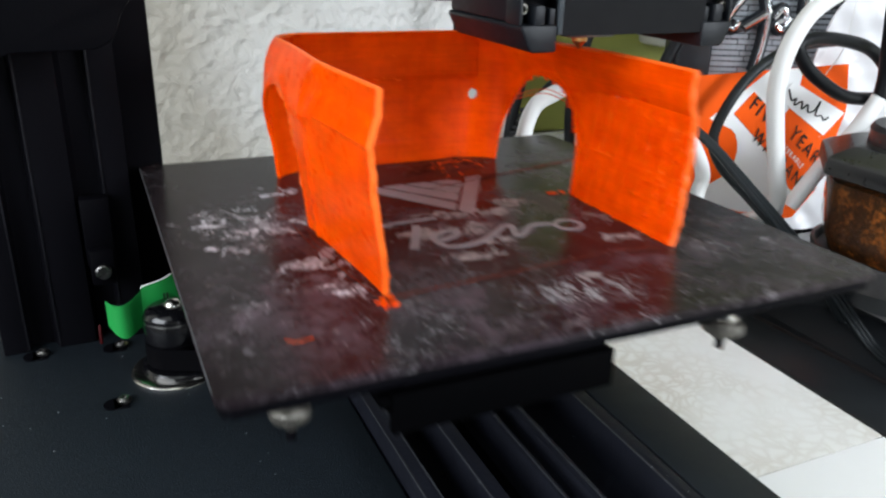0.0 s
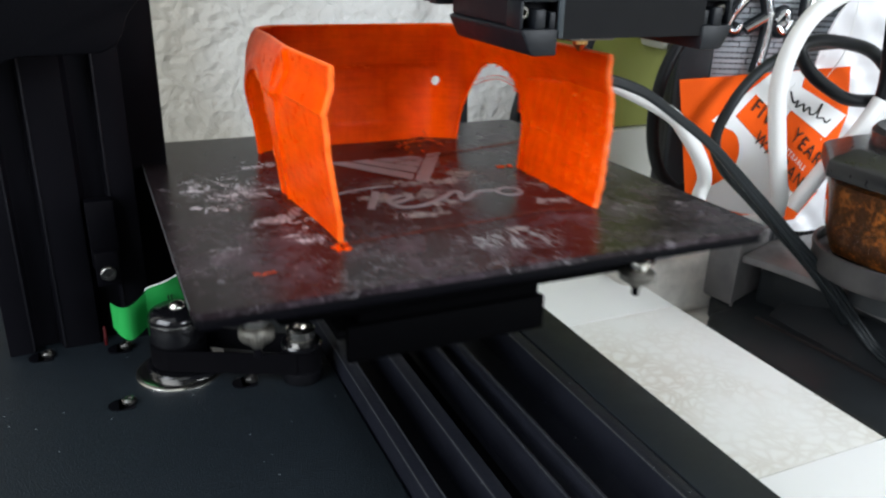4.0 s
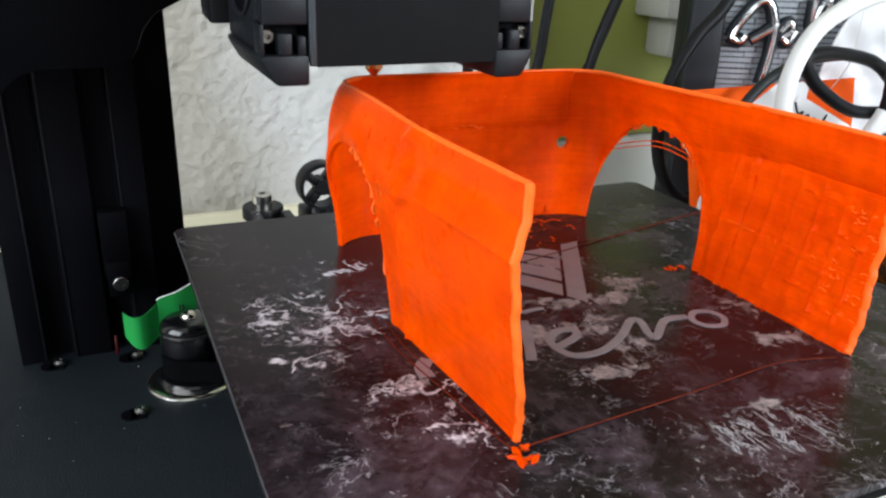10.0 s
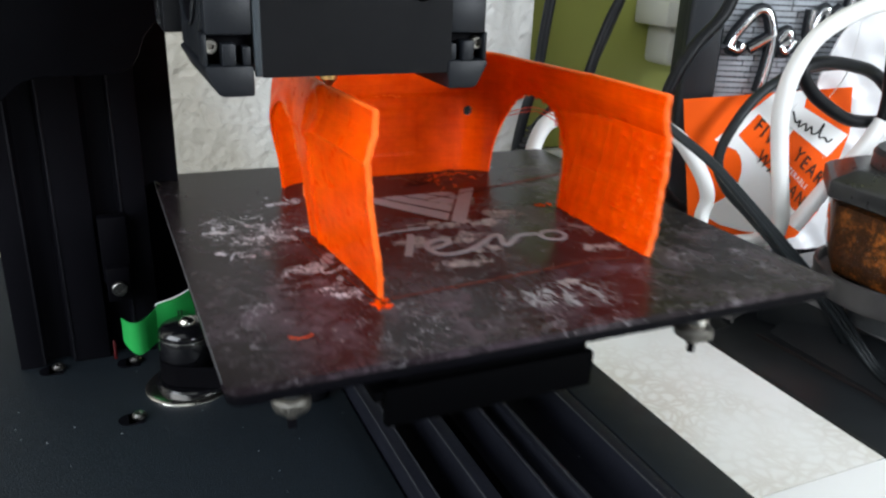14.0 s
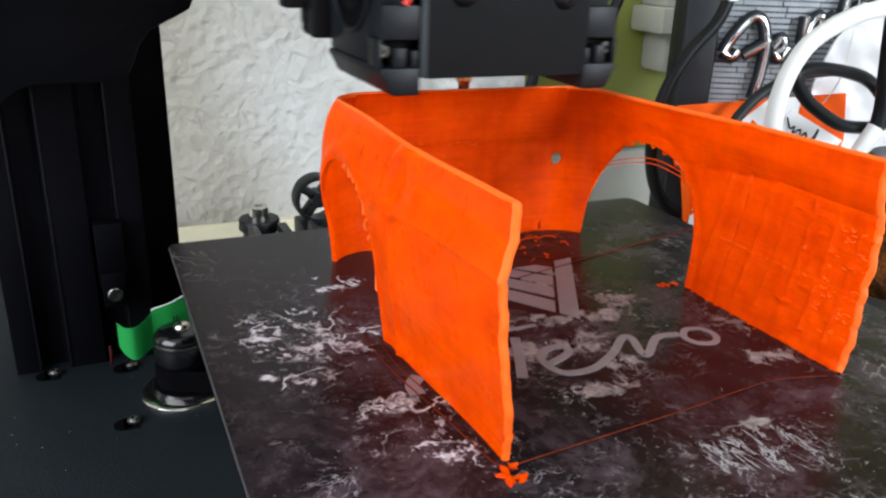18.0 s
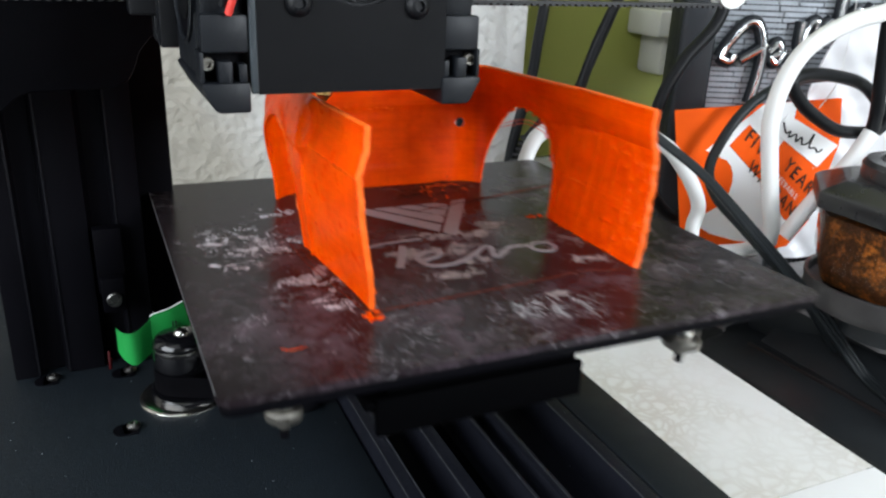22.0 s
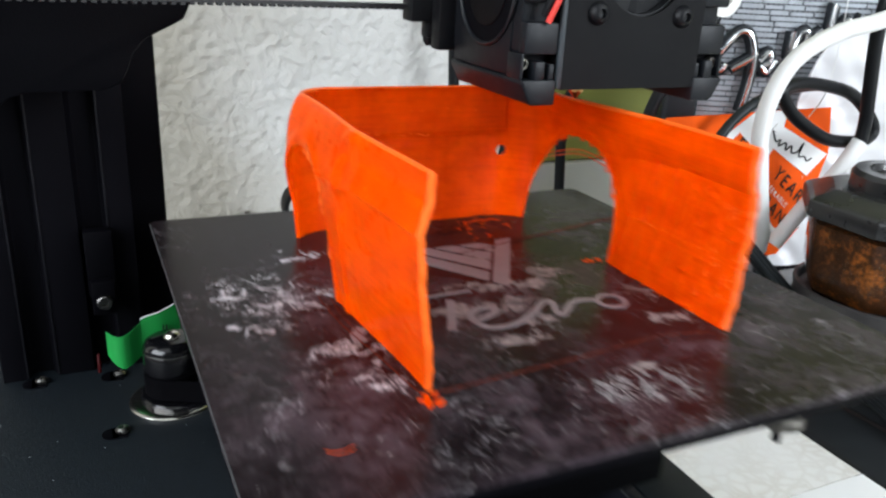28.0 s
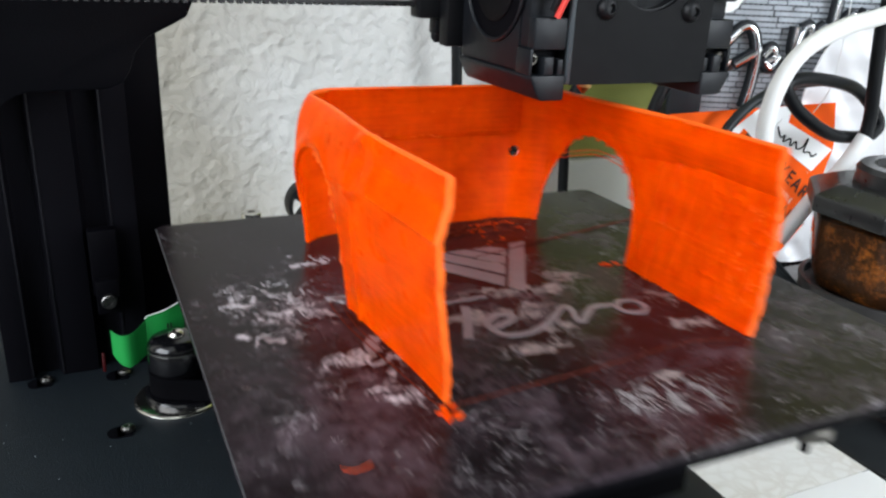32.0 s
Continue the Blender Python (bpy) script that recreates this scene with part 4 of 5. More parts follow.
    # torn lumps of plastic: at the front corner, beside the right arch and by the back wall
    for cx, cy, sx, sy, count, size in ((-0.0570, -0.0745, 0.0026, 0.0034, 9, 0.0014), (0.0575, 0.0088, 0.0040, 0.0020, 8, 0.0010), (0.0290, 0.0690, 0.010, 0.006, 12, 0.0008), (0.0250, 0.0520, 0.006, 0.008, 7, 0.0006), (0.0615, -0.0150, 0.0012, 0.0180, 12, 0.0006)):
        for i in range(count):
            x, y, a = cx + rng.uniform(-sx, sx), cy + rng.uniform(-sy, sy), rng.uniform(0, 6.28)
            lump = bmesh.new()
            bmesh.ops.create_icosphere(lump, subdivisions=2, radius=1.0)
            q = size * rng.uniform(0.6, 1.1)
            for v in lump.verts:
                k = 1 + 0.55 * noise.noise(v.co * 2.1 + Vector((i * 3.1, cx * 900, 0)))
                v.co = Vector((v.co.x * q * 1.5 * k, v.co.y * q * 0.6 * k, max(0.0, v.co.z * q * 0.55 * k + q * 0.3)))
            bmesh.ops.transform(lump, matrix=Matrix.Translation((x, y, 0.0)) @ Matrix.Rotation(a, 4, "Z"), verts=lump.verts[:])
            part("plastic_lump", lump, ORANGE, bed, "torn orange plastic lump")
    return bed


def print_head(pr):
    """The moving head; its own space has the nozzle's tip at the origin."""
    head = part("print_head", box(-0.030, 0.032, -0.030, 0.030, 0.026, 0.085, 0.002), BLACKP, pr, "black print head body")
    # front sheet with its fan opening
    bm = bmesh.new()
    cx, cz, r, n = 0.0028, 0.0568, 0.0195, 40
    x0, x1, z0, z1 = -0.0312, 0.0335, 0.0098, 0.085

    def outer(a):
        dx, dz = math.cos(a), math.sin(a)
        t = min(((x1 - cx) if dx > 0 else (x0 - cx)) / dx if abs(dx) > 1e-9 else 9, ((z1 - cz) if dz > 0 else (z0 - cz)) / dz if abs(dz) > 1e-9 else 9)
        return (cx + dx * t, cz + dz * t)
    angs = sorted([2 * math.pi * i / n for i in range(n)] + [math.atan2(z - cz, x - cx) % (2 * math.pi) for x in (x0, x1) for z in (z0, z1)])
    loops = []
    for y in (-0.0352, -0.0340):
        loops.append(([bm.verts.new((cx + r * math.cos(a), y, cz + r * math.sin(a))) for a in angs], [bm.verts.new((outer(a)[0], y, outer(a)[1])) for a in angs]))
    m = len(angs)
    for i in range(m):
        j = (i + 1) % m
        (ia, oa), (ib, ob_) = loops
        bm.faces.new((ia[i], ia[j], oa[j], oa[i]))
        bm.faces.new((ib[i], ob_[i], ob_[j], ib[j]))
        bm.faces.new((ia[i], ib[i], ib[j], ia[j]))
        bm.faces.new((oa[i], oa[j], ob_[j], ob_[i]))
    part("front_sheet", bm, MATTEP, head, "black folded steel cover with a round fan opening")
    part("side_sheet", box(-0.0312, -0.0300, -0.0345, 0.020, 0.0098, 0.085, 0.0003), MATTEP, head)
    part("side_sheet", box(0.0323, 0.0335, -0.0345, 0.020, 0.0098, 0.085, 0.0003), MATTEP, head)
    # fold coloured lighter and bluer for the window light it catches
    part("folded_edge", box(-0.0336, -0.0311, -0.0354, -0.0335, 0.0100, 0.085, 0.0007, 3), FOLD, head, "folded steel edge in a window-lit blue-grey")
    part("fan_frame", lathe([(0.0188, 0), (0.0205, 0), (0.0205, 0.008), (0.0188, 0.008), (0.0188, 0)], (cx, -0.0335, cz), "y", 36), BLACKP, head)
    part("fan_hub", lathe([(0, 0), (0.0085, 0), (0.009, 0.001), (0.009, 0.006), (0, 0.006)], (cx, -0.0325, cz), "y", 28), DULLST, head, "silver fan hub")
    for k in range(7):
        a = 2 * math.pi * k / 7
        b = prism([(0.0085, -0.0030), (0.0182, -0.0046), (0.0182, 0.0046), (0.0085, 0.0030)], -0.0005, 0.0005, "xz")
        bmesh.ops.transform(b, matrix=Matrix.Translation((cx, -0.029, cz)) @ Matrix.Rotation(a, 4, "Y") @ Matrix.Rotation(radians(30), 4, "X"), verts=b.verts[:])
        part("fan_blade", b, BLACKP, head)
    for x, z in ((-0.0178, 0.0382), (0.0225, 0.0376)):
        s = lathe([(0, 0.0016), (0.0016, 0.0016), (0.0018, 0.0030), (0.0027, 0.0027), (0.0037, 0.0018), (0.0044, 0.0004), (0.0044, 0), (0, 0)], seg=24)
        bmesh.ops.transform(s, matrix=Matrix.Translation((x, -0.0352, z)) @ Matrix.Rotation(radians(90), 4, "X"), verts=s.verts[:])
        part("cover_screw", s, BLACKP, head, "black socket screw")
    # blowers and ducts at both sides
    for side in (-1, 1):
        fx = lambda x: side * x if side < 0 else x - 0.0015

        def slab(name, xa, xb, y0, y1, z0, z1, bev=0.0008, m=BLOWM, lab=""):
            return part(name, box(*sorted((fx(xa), fx(xb))), y0, y1, z0, z1, bev), m, head, lab)
        slab("blower", 0.0340, 0.0476, -0.0300, 0.0270, 0.0225, 0.085, 0.0016, BLOWM, "black blower fan")
        slab("blower_flange", 0.0466, 0.0484, -0.0240, 0.0245, 0.0140, 0.085, 0.0008)
        slab("blower_face", 0.0338, 0.0482, -0.0348, -0.0298, 0.0228, 0.0345, 0.0010)
        slab("blower_face", 0.0338, 0.0482, -0.0348, -0.0298, 0.0415, 0.085, 0.0010)
        # fan opening in the outer side, its dark depth drawn as a flat black disc
        at = Matrix.Translation((fx(0.0484), -0.0035, 0.0465)) @ Matrix.Rotation(radians(90 * side), 4, "Y")
        rim = lathe([(0.0222, -0.001), (0.0236, -0.001), (0.0238, 0.0008), (0.0230, 0.0014), (0.0222, 0.0008), (0.0222, -0.001)], seg=48)
        bmesh.ops.transform(rim, matrix=at, verts=rim.verts[:])
        part("blower_rim", rim, BLOWM, head)
        well = lathe([(0, 0.0002), (0.0160, 0.0002), (0.0222, 0.0002)], seg=40)
        bmesh.ops.transform(well, matrix=at, verts=well.verts[:])
        part("blower_well", well, ANOD, head, "black disc drawn as the fan opening")
        hub = lathe([(0, 0.0012), (0.0150, 0.0012), (0.0160, 0.0006), (0.0160, 0.0002)], seg=36)
        bmesh.ops.transform(hub, matrix=at, verts=hub.verts[:])
        part("blower_hub", hub, MATTEP, head)
        # duct: a trough with sloping outer and lower faces, open above behind a small latch
        sec = [(0.0340, 0.0138), (0.0488, 0.0138), (0.0492, 0.0125), (0.0452, 0.0050), (0.0438, 0.0042), (0.0340, 0.0042)]
        part("air_duct", prism([(fx(a), b) for a, b in sec], -0.0362, 0.026, "xz", 0.0009), BLOWM, head, "black moulded air duct")
        slab("duct_back", 0.0345, 0.0480, -0.0290, 0.0240, 0.0138, 0.0226, 0.0004, ANOD)
        slab("duct_cheek", 0.0477, 0.0491, -0.0345, -0.0240, 0.0136, 0.0232, 0.0005)
        slab("duct_latch", 0.0392, 0.0436, -0.0358, -0.0292, 0.0136, 0.0205, 0.0007)
        slab("duct_latch", 0.0346, 0.0372, -0.0350, -0.0292, 0.0136, 0.0195, 0.0006)
        part("duct_screw", screw_head(0.0023, 0.0026, (fx(0.0464), -0.0295, 0.0192)), DULLST, head, "dull steel screw")
    # hot end
    part("heater_block", box(-0.010, 0.012, -0.008, 0.008, 0.0052, 0.0165, 0.0008), DULLST, head)
    part("nozzle", lathe([(0, 0), (0.0006, 0), (0.0032, 0.0030), (0.0034, 0.0052), (0, 0.0052)], seg=18), BRASS, head, "brass nozzle smeared with orange")
    part("red_lead", tube([(-0.0398, -0.0358, 0.0345), (-0.0386, -0.0368, 0.0385), (-0.0372, -0.0378, 0.0430), (-0.0355, -0.0382, 0.0500), (-0.0345, -0.037, 0.066)], 0.0012), REDL, head, "red wire")
    part("black_lead", tube([(-0.0412, -0.0345, 0.0370), (-0.0402, -0.0365, 0.0420), (-0.0385, -0.0378, 0.0500), (-0.0372, -0.037, 0.066)], 0.0012), CABLEB, head)
    # carriage behind, with the belt clamps
    part("carriage", box(-0.047, 0.047, 0.024, 0.036, 0.018, 0.085, 0.0015), BLACKP, head)
    part("carriage_wing", box(-0.0545, -0.0430, 0.0275, 0.036, 0.0170, 0.085, 0.001), BLACKP, head)
    for side in (-1, 1):
        c = box(*sorted((side * 0.047, side * 0.064)), 0.036, 0.047, 0.028, 0.038, 0.0012)
        box(*sorted((side * 0.0505, side * 0.0555)), 0.038, 0.045, 0.021, 0.029, 0.001, bm=c)
        part("belt_clamp", c, BLACKP, head, "black belt clamp")
        part("clamp_tip", lathe([(0, 0), (0.0012, 0), (0.0026, 0.002), (0.0026, 0.004), (0, 0.004)], (side * 0.053, 0.0415, 0.0175), seg=14), BLACKP, head)
    return head


# ---- the printed shell ----
def printed_shell():
    """Half of a toy car body: two sides with wheel arches and a back wall, open at front and top."""
    cx, half, y_front, y_back, rad, top = 0.0016, 0.0625, -0.0665, 0.0835, 0.020, 0.0665
    ya, ha, za = 0.0398, 0.0345, 0.0485

    def arch(y, side=1):
        """Height of the wheel arch's edge; the one on the -x side is broader towards the front."""
        wide = side < 0 and y < ya
        u, p = abs((y - ya) / (0.0375 if wide else ha)), 3.1 if wide else 2.3
        return (za + (0.0012 if side < 0 else 0.0)) * (1 - u ** p) ** (1 / p) if u < 1 else 0.0
    cols = []
    ys = []
    y = y_front
    while y < y_back - rad:
        ys.append(y)
        u = abs((y - ya) / ha)
        y += 0.0003 if 0.93 < u < 1.12 else 0.0012
    left = [((cx - half, y), (-1, 0)) for y in ys]
    arc = []
    for k in range(41):
        a = radians(180 - 90 * k / 40)
        arc.append(((cx - half + rad + rad * math.cos(a), y_back - rad + rad * math.sin(a)), (math.cos(a), math.sin(a))))
    nb = 90
    xs = [cx - half + rad + (2 * half - 2 * rad) * k / nb for k in range(1, nb)]
    back = [((x, y_back), (0, 1)) for x in xs]
    cols = left + arc + back
    cols += [((2 * cx - p[0], p[1]), (-nn[0], nn[1])) for p, nn in reversed(left + arc)]

    def swell(z, y=0.0, side=-1):
        """How far the side stands out at a height: narrow-footed and creased at the front, rounded over towards the back; the +x side stands steeper."""
        b = min(1.0, max(0.0, (y + 0.040) / 0.095))
        b = b * b * (3 - 2 * b)
        g = min(1.0, max(0.0, (y - y_front) / 0.070))
        h = 1 - g * g * (3 - 2 * g)
        steep = h if side > 0 else 0.0
        foot = -0.0045 * h + 0.0039 * steep
        zc = 0.0515 - 0.0085 * b - 0.0055 * steep
        out = 0.0062 * (1 - b) + 0.0026 * b - 0.0024 * steep
        if z < zc:
            return foot + out * math.sin(0.5 * math.pi * z / zc) ** (1.3 - 0.85 * steep)
        t = (z - zc) / (top - zc)
        sharp = (-0.0042 + 0.0012 * h) * min(1.0, t / 0.5) - 0.0004 * max(0.0, (t - 0.5) / 0.5)
        soft = -0.0085 * (1 - math.sqrt(max(0.0, 1 - t * t * 0.96)))
        return foot + out + sharp * (1 - b) + soft * b
    nv = 60
    rng = random.Random(2)
    wob = [rng.uniform(-1, 1) * 0.00001 for _ in range(len(cols))]
    shell = thing("printed_shell", (0, 0, 0), "unfinished orange 3D-printed toy car shell with wheel arches on the bed", "3D print")

    def wall(first, last, name):
        """One stretch of the shell, inner and outer skins joined at its edges."""
        bm = bmesh.new()
        outer, inner = [], []
        for i in range(first, last + 1):
            (x, y), (nx, ny) = cols[i]
            z0 = arch(y, nx) if abs(nx) > 0.5 else 0.0
            co, ci = [], []
            for k in range(nv + 1):
                z = z0 + (top - 0.0008 * min(1.0, max(0.0, (y + 0.02) / 0.09)) - z0) * k / nv
                d = swell(z, y, nx) * (0.55 + 0.45 * abs(nx)) + wob[i]
                if abs(nx) > 0.9:
                    # wheel-arch lip, side lamp and panel line
                    u = math.hypot((y - ya) / ha, z / za)
                    d += 0.0009 * math.exp(-((u - 1.10) / 0.07) ** 2)
                    e = math.hypot((y + 0.0135) / 0.0072, (z - 0.0560) / 0.0086)
                    lamp = 0.0014 * math.exp(-((e - 1) / 0.22) ** 2) + 0.0006 / (1 + math.exp(min(40.0, (e - 1) * 14)))
                    d += lamp
                    d += 0.0011 * math.exp(-((y + 0.012 + 0.10 * (z - 0.03)) / 0.0012) ** 2) * (z < 0.05)
                    # pale ridge along the crease of the wing
                    d += 0.0006 * math.exp(-((z - 0.0500 + 0.10 * max(0.0, y + 0.03)) / 0.0008) ** 2) * (y < 0.03)
                sy = 0.0
                if abs(nx) > 0.9 and y < -0.02:
                    f = (-0.02 - y) / 0.0465
                    lean = min(1.0, z / 0.030)
                    sy = f * (-0.0022 - 0.0045 * lean * (2 - lean) + 0.0031 * max(0.0, (z - 0.050) / 0.0165)) if nx < 0 else 0.0004 * f
                    if f > 0.93:
                        sy += 0.0012 * noise.noise((z * 160, 3.0 * nx, 0.0)) + 0.0003 * noise.noise((z * 600, 7.0 * nx, 0.0))
                co.append(bm.verts.new((x + nx * d, y + ny * d + sy, z)))
                th = 0.0017 + (lamp if abs(nx) > 0.9 else 0.0)
                if ny > 0.95:
                    # ledge and sunk panels inside the back wall
                    th += 0.0007 * min(1.0, max(0.0, (z - 0.0425) / 0.0010))
                    th -= 0.0002 * (0.012 < z < 0.036 and (abs(x - 0.004) < 0.015 or abs(x + 0.032) < 0.014))
                elif abs(nx) > 0.95 and y < 0.0:
                    # ribs and a seam inside the sides
                    th += 0.00075 * max(0.0, math.cos(2 * math.pi * (y + 0.12 * z) / 0.0095)) ** 5 * (0.006 < z < 0.048)
                    th += 0.0009 * math.exp(-((z - 0.0235) / 0.0008) ** 2) * max(0.0, 0.25 + noise.noise((y * 330, z * 200, nx)))
                    if y < -0.035:
                        th += 0.0016 * max(0.0, noise.noise((y * 260, z * 420, 5.0 + nx)) - 0.1) * (z < 0.047)
                if nx < -0.95 and y < y_front + 0.0036:
                    th += 0.0005 * (1 - (y - y_front) / 0.0036)
                ci.append(bm.verts.new((x + nx * (d - th), y + ny * (d - th) + sy, z)))
            outer.append(co)
            inner.append(ci)
        # rounded bead of the last layer along the top, its highlight painted as paler orange, and of the ragged front
        # edges
        crest = [(a[-1].co + b[-1].co) / 2 for a, b in zip(outer, inner)]
        fronts = [[(a.co + b.co) / 2 for a, b in zip(outer[i], inner[i])] for i, c in ((0, first), (len(outer) - 1, last)) if c in (0, len(cols) - 1)]
        n = len(outer)
        for i in range(n - 1):
            for k in range(nv):
                bm.faces.new((outer[i][k], outer[i + 1][k], outer[i + 1][k + 1], outer[i][k + 1]))
                bm.faces.new((inner[i][k], inner[i][k + 1], inner[i + 1][k + 1], inner[i + 1][k]))
            for k in (0, nv):
                bm.faces.new((outer[i][k], outer[i + 1][k], inner[i + 1][k], inner[i][k]))
        for i, c in ((0, first), (n - 1, last)):
            if c in (0, len(cols) - 1):
                for k in range(nv):
                    bm.faces.new((outer[i][k], outer[i][k + 1], inner[i][k + 1], inner[i][k]))
        if name == "back_wall":
            # round hole and small slot through the back wall
            hx, hz, hr = 0.0495, 0.0335, 0.0027
            doomed = []
            for f in bm.faces:
                c = f.calc_center_median()
                if c.y > y_back - 0.012 and (math.hypot(c.x - hx, c.z - hz) < hr or (abs(c.x - 0.0430) < 0.0006 and 0.0015 < c.z < 0.0040)):
                    doomed.append(f)
            bmesh.ops.delete(bm, geom=doomed, context="FACES")
            for v in {v for e in bm.edges if len(e.link_faces) == 1 for v in e.verts}:
                w = Vector((v.co.x - hx, v.co.z - hz))
                if 0.0005 < w.length < hr * 1.6:
                    w = w.normalized() * hr
                    v.co.x, v.co.z = hx + w.x, hz + w.y
            rim = [e for e in bm.edges if len(e.link_faces) == 1 and all(math.hypot(v.co.x - hx, v.co.z - hz) < hr * 1.2 for v in e.verts)]
            bmesh.ops.bridge_loops(bm, edges=rim)
        w = part(name, bm, ORANGE, shell)
        part("rim_bead", tube([v - Vector((0, 0, 0.0002)) for v in crest], 0.00092, 1, 8), PALEOR, w, "rounded top layer, paler for its highlight")
        for f in fronts:
            pts = [v + Vector((0, 0.0002 + 0.0004 * noise.noise((v.z * 420, v.x * 90, 2.0)), 0)) for v in f]
            part("edge_bead", tube(pts, 0.00118, 1, 8), PALEOR, w, "paler rounded front edge")
    cut = len(left) + 20
    wall(0, cut, "side_wall")
    wall(cut, len(cols) - 1 - cut, "back_wall")
    wall(len(cols) - 1 - cut, len(cols) - 1, "side_wall")
    # stringing: thin threads and ragged crumbs left inside the arches
    for sgn in (-1, 1):
        for k in range(9 if sgn > 0 else 17):
            yy = (0.012 + 0.006 * k if sgn > 0 else 0.0036 + 0.0018 * k) + rng.uniform(-0.002, 0.002)
            z = arch(yy, sgn)
            x = cx + sgn * (half + swell(z, yy) - 0.0008)
            part("loose_thread", tube([(x, yy, z + 0.0003), (x + rng.uniform(-0.0015, 0.0015), yy + 0.001, z - rng.uniform(0.0005, 0.0022 if sgn > 0 else 0.0034)), (x, yy + 0.003, arch(yy + 0.003, sgn) + 0.0003)], 0.0004 if sgn > 0 else 0.0006, 4, 5), ORANGE if sgn > 0 else PALEOR, shell)
    for k in range(12):
        x, z = rng.uniform(-0.030, 0.045), rng.choice((0.0435, 0.0440, 0.0365, 0.0545)) + rng.uniform(-0.0008, 0.0008)
        y = y_back + swell(z, y_back) * 0.55 - 0.0017
        w = rng.uniform(0.0008, 0.0034)
        part("loose_thread", tube([(x - w, y, z), (x, y - 0.0007, z + rng.uniform(-0.0006, 0.0010)), (x + w, y, z + rng.uniform(-0.001, 0.001))], 0.00018, 4, 5), PALEOR, shell)
    # crumbs and drawn strands on the inner face of the +x side, thickest near its front edge and along a seam
    for k in range(54):
        if k < 16:
            y, z = -0.060 + 0.0038 * k + rng.uniform(-0.001, 0.001), 0.0235 + rng.uniform(-0.0006, 0.0006)
        else:
            y, z = y_front + 0.0015 + 0.015 * rng.random() ** 1.4, rng.uniform(0.008, 0.046)
        x = cx + half + swell(z, y, 1) - 0.0017
        w, dz = rng.uniform(0.0004, 0.0019), rng.uniform(-0.0008, 0.0008)
        part("loose_thread", tube([(x, y - w, z), (x - rng.uniform(0.0001, 0.0005), y, z + dz), (x, y + w, z + rng.uniform(-0.0005, 0.0005))], 0.00017, 3, 5), PALEOR, shell)
    # tangle of drawn strands at the foot of the back wall, and curls hanging in the -x arch
    for k in range(30):
        x, y, a, w = rng.uniform(0.006, 0.050), rng.uniform(0.062, 0.0795), rng.uniform(0, 6.28), rng.uniform(0.002, 0.006)
        u, v = w * math.cos(a), 0.5 * w * math.sin(a)
        part("loose_thread", tube([(x - u, y - v, 0.0004), (x + rng.uniform(-0.001, 0.001), y, rng.uniform(0.0006, 0.0018)), (x + u, y + v, 0.0005)], rng.uniform(0.00014, 0.00028), 4, 5), DULLOR if k % 6 else ORANGE, shell)
    for y, dz in ((0.0070, 0.004), (0.0100, 0.006), (0.0160, 0.003), (0.0300, 0.002), (0.0380, 0.003)):
        z = arch(y, -1)
        x = cx - half - swell(z, y) + 0.0008
        part("loose_thread", tube([(x, y, z), (x - 0.0006, y + 0.0012, z - dz * 0.5), (x + 0.0004, y + 0.0030, z - dz), (x, y + 0.0042, z - dz * 0.7)], 0.00055, 5, 6), PALEOR, shell)
    for z in (0.0405, 0.0385):
        part("loose_thread", tube([(cx + half + 0.003, 0.0135, z), (cx + half + 0.0032, 0.040, z + 0.0018), (cx + half + 0.003, 0.0685, z - 0.006)], 0.00022, 6, 5), ORANGE, shell)
    return shell


# ---- things behind and beside ----
def flag():
    t = thing("tape_flag", (-0.125, 0.005, BASE_Z), "folded green tape flag standing by the column foot", "tape")
    # a curled strip: the free end folds forward, the middle bows back
    keys = [(-0.1402, 0.0045, 0.1112, 0.0985), (-0.1372, 0.0010, 0.1098, 0.0945), (-0.1335, -0.0004, 0.1096, 0.0925), (-0.1300, 0.0012, 0.1103, 0.0932),
            (-0.1268, 0.0040, 0.1116, 0.0945), (-0.1245, 0.0058, 0.1132, 0.0956), (-0.1232, 0.0060, 0.1150, 0.0962), (-0.1150, 0.0066, 0.1168, 0.0980), (-0.1060, 0.0100, 0.1195, 0.1005)]
    path = smooth_path([(x, y, a) for x, y, a, b in keys], 5)
    foot = smooth_path([(x, y, b) for x, y, a, b in keys], 5)
    bm = bmesh.new()
    f0 = [bm.verts.new(v) for v in path]
    f1 = [bm.verts.new(v) for v in foot]
    for a in range(len(path) - 1):
        bm.faces.new((f0[a], f0[a + 1], f1[a + 1], f1[a]))
    r = bmesh.ops.extrude_face_region(bm, geom=bm.faces[:])
    bmesh.ops.translate(bm, vec=(0.0001, 0.0005, 0), verts=[v for v in r["geom"] if isinstance(v, bmesh.types.BMVert)])
    bmesh.ops.translate(bm, vec=(0.125, -0.005, -BASE_Z), verts=bm.verts[:])
    part("tape", bm, GREEN, t)
    part("tape_edge", tube([v + Vector((0.125, -0.0048, -BASE_Z + 0.0002)) for v in path[27:]], 0.00032, 1, 6), PAPERW, t, "white line along the top of the tape")
    for x in (-0.1145, -0.1130):
        part("printed_tick", box(x + 0.125, x + 0.1256, 0.0008, 0.0012, 0.0305, 0.0335), INK, t, "black printed tick")


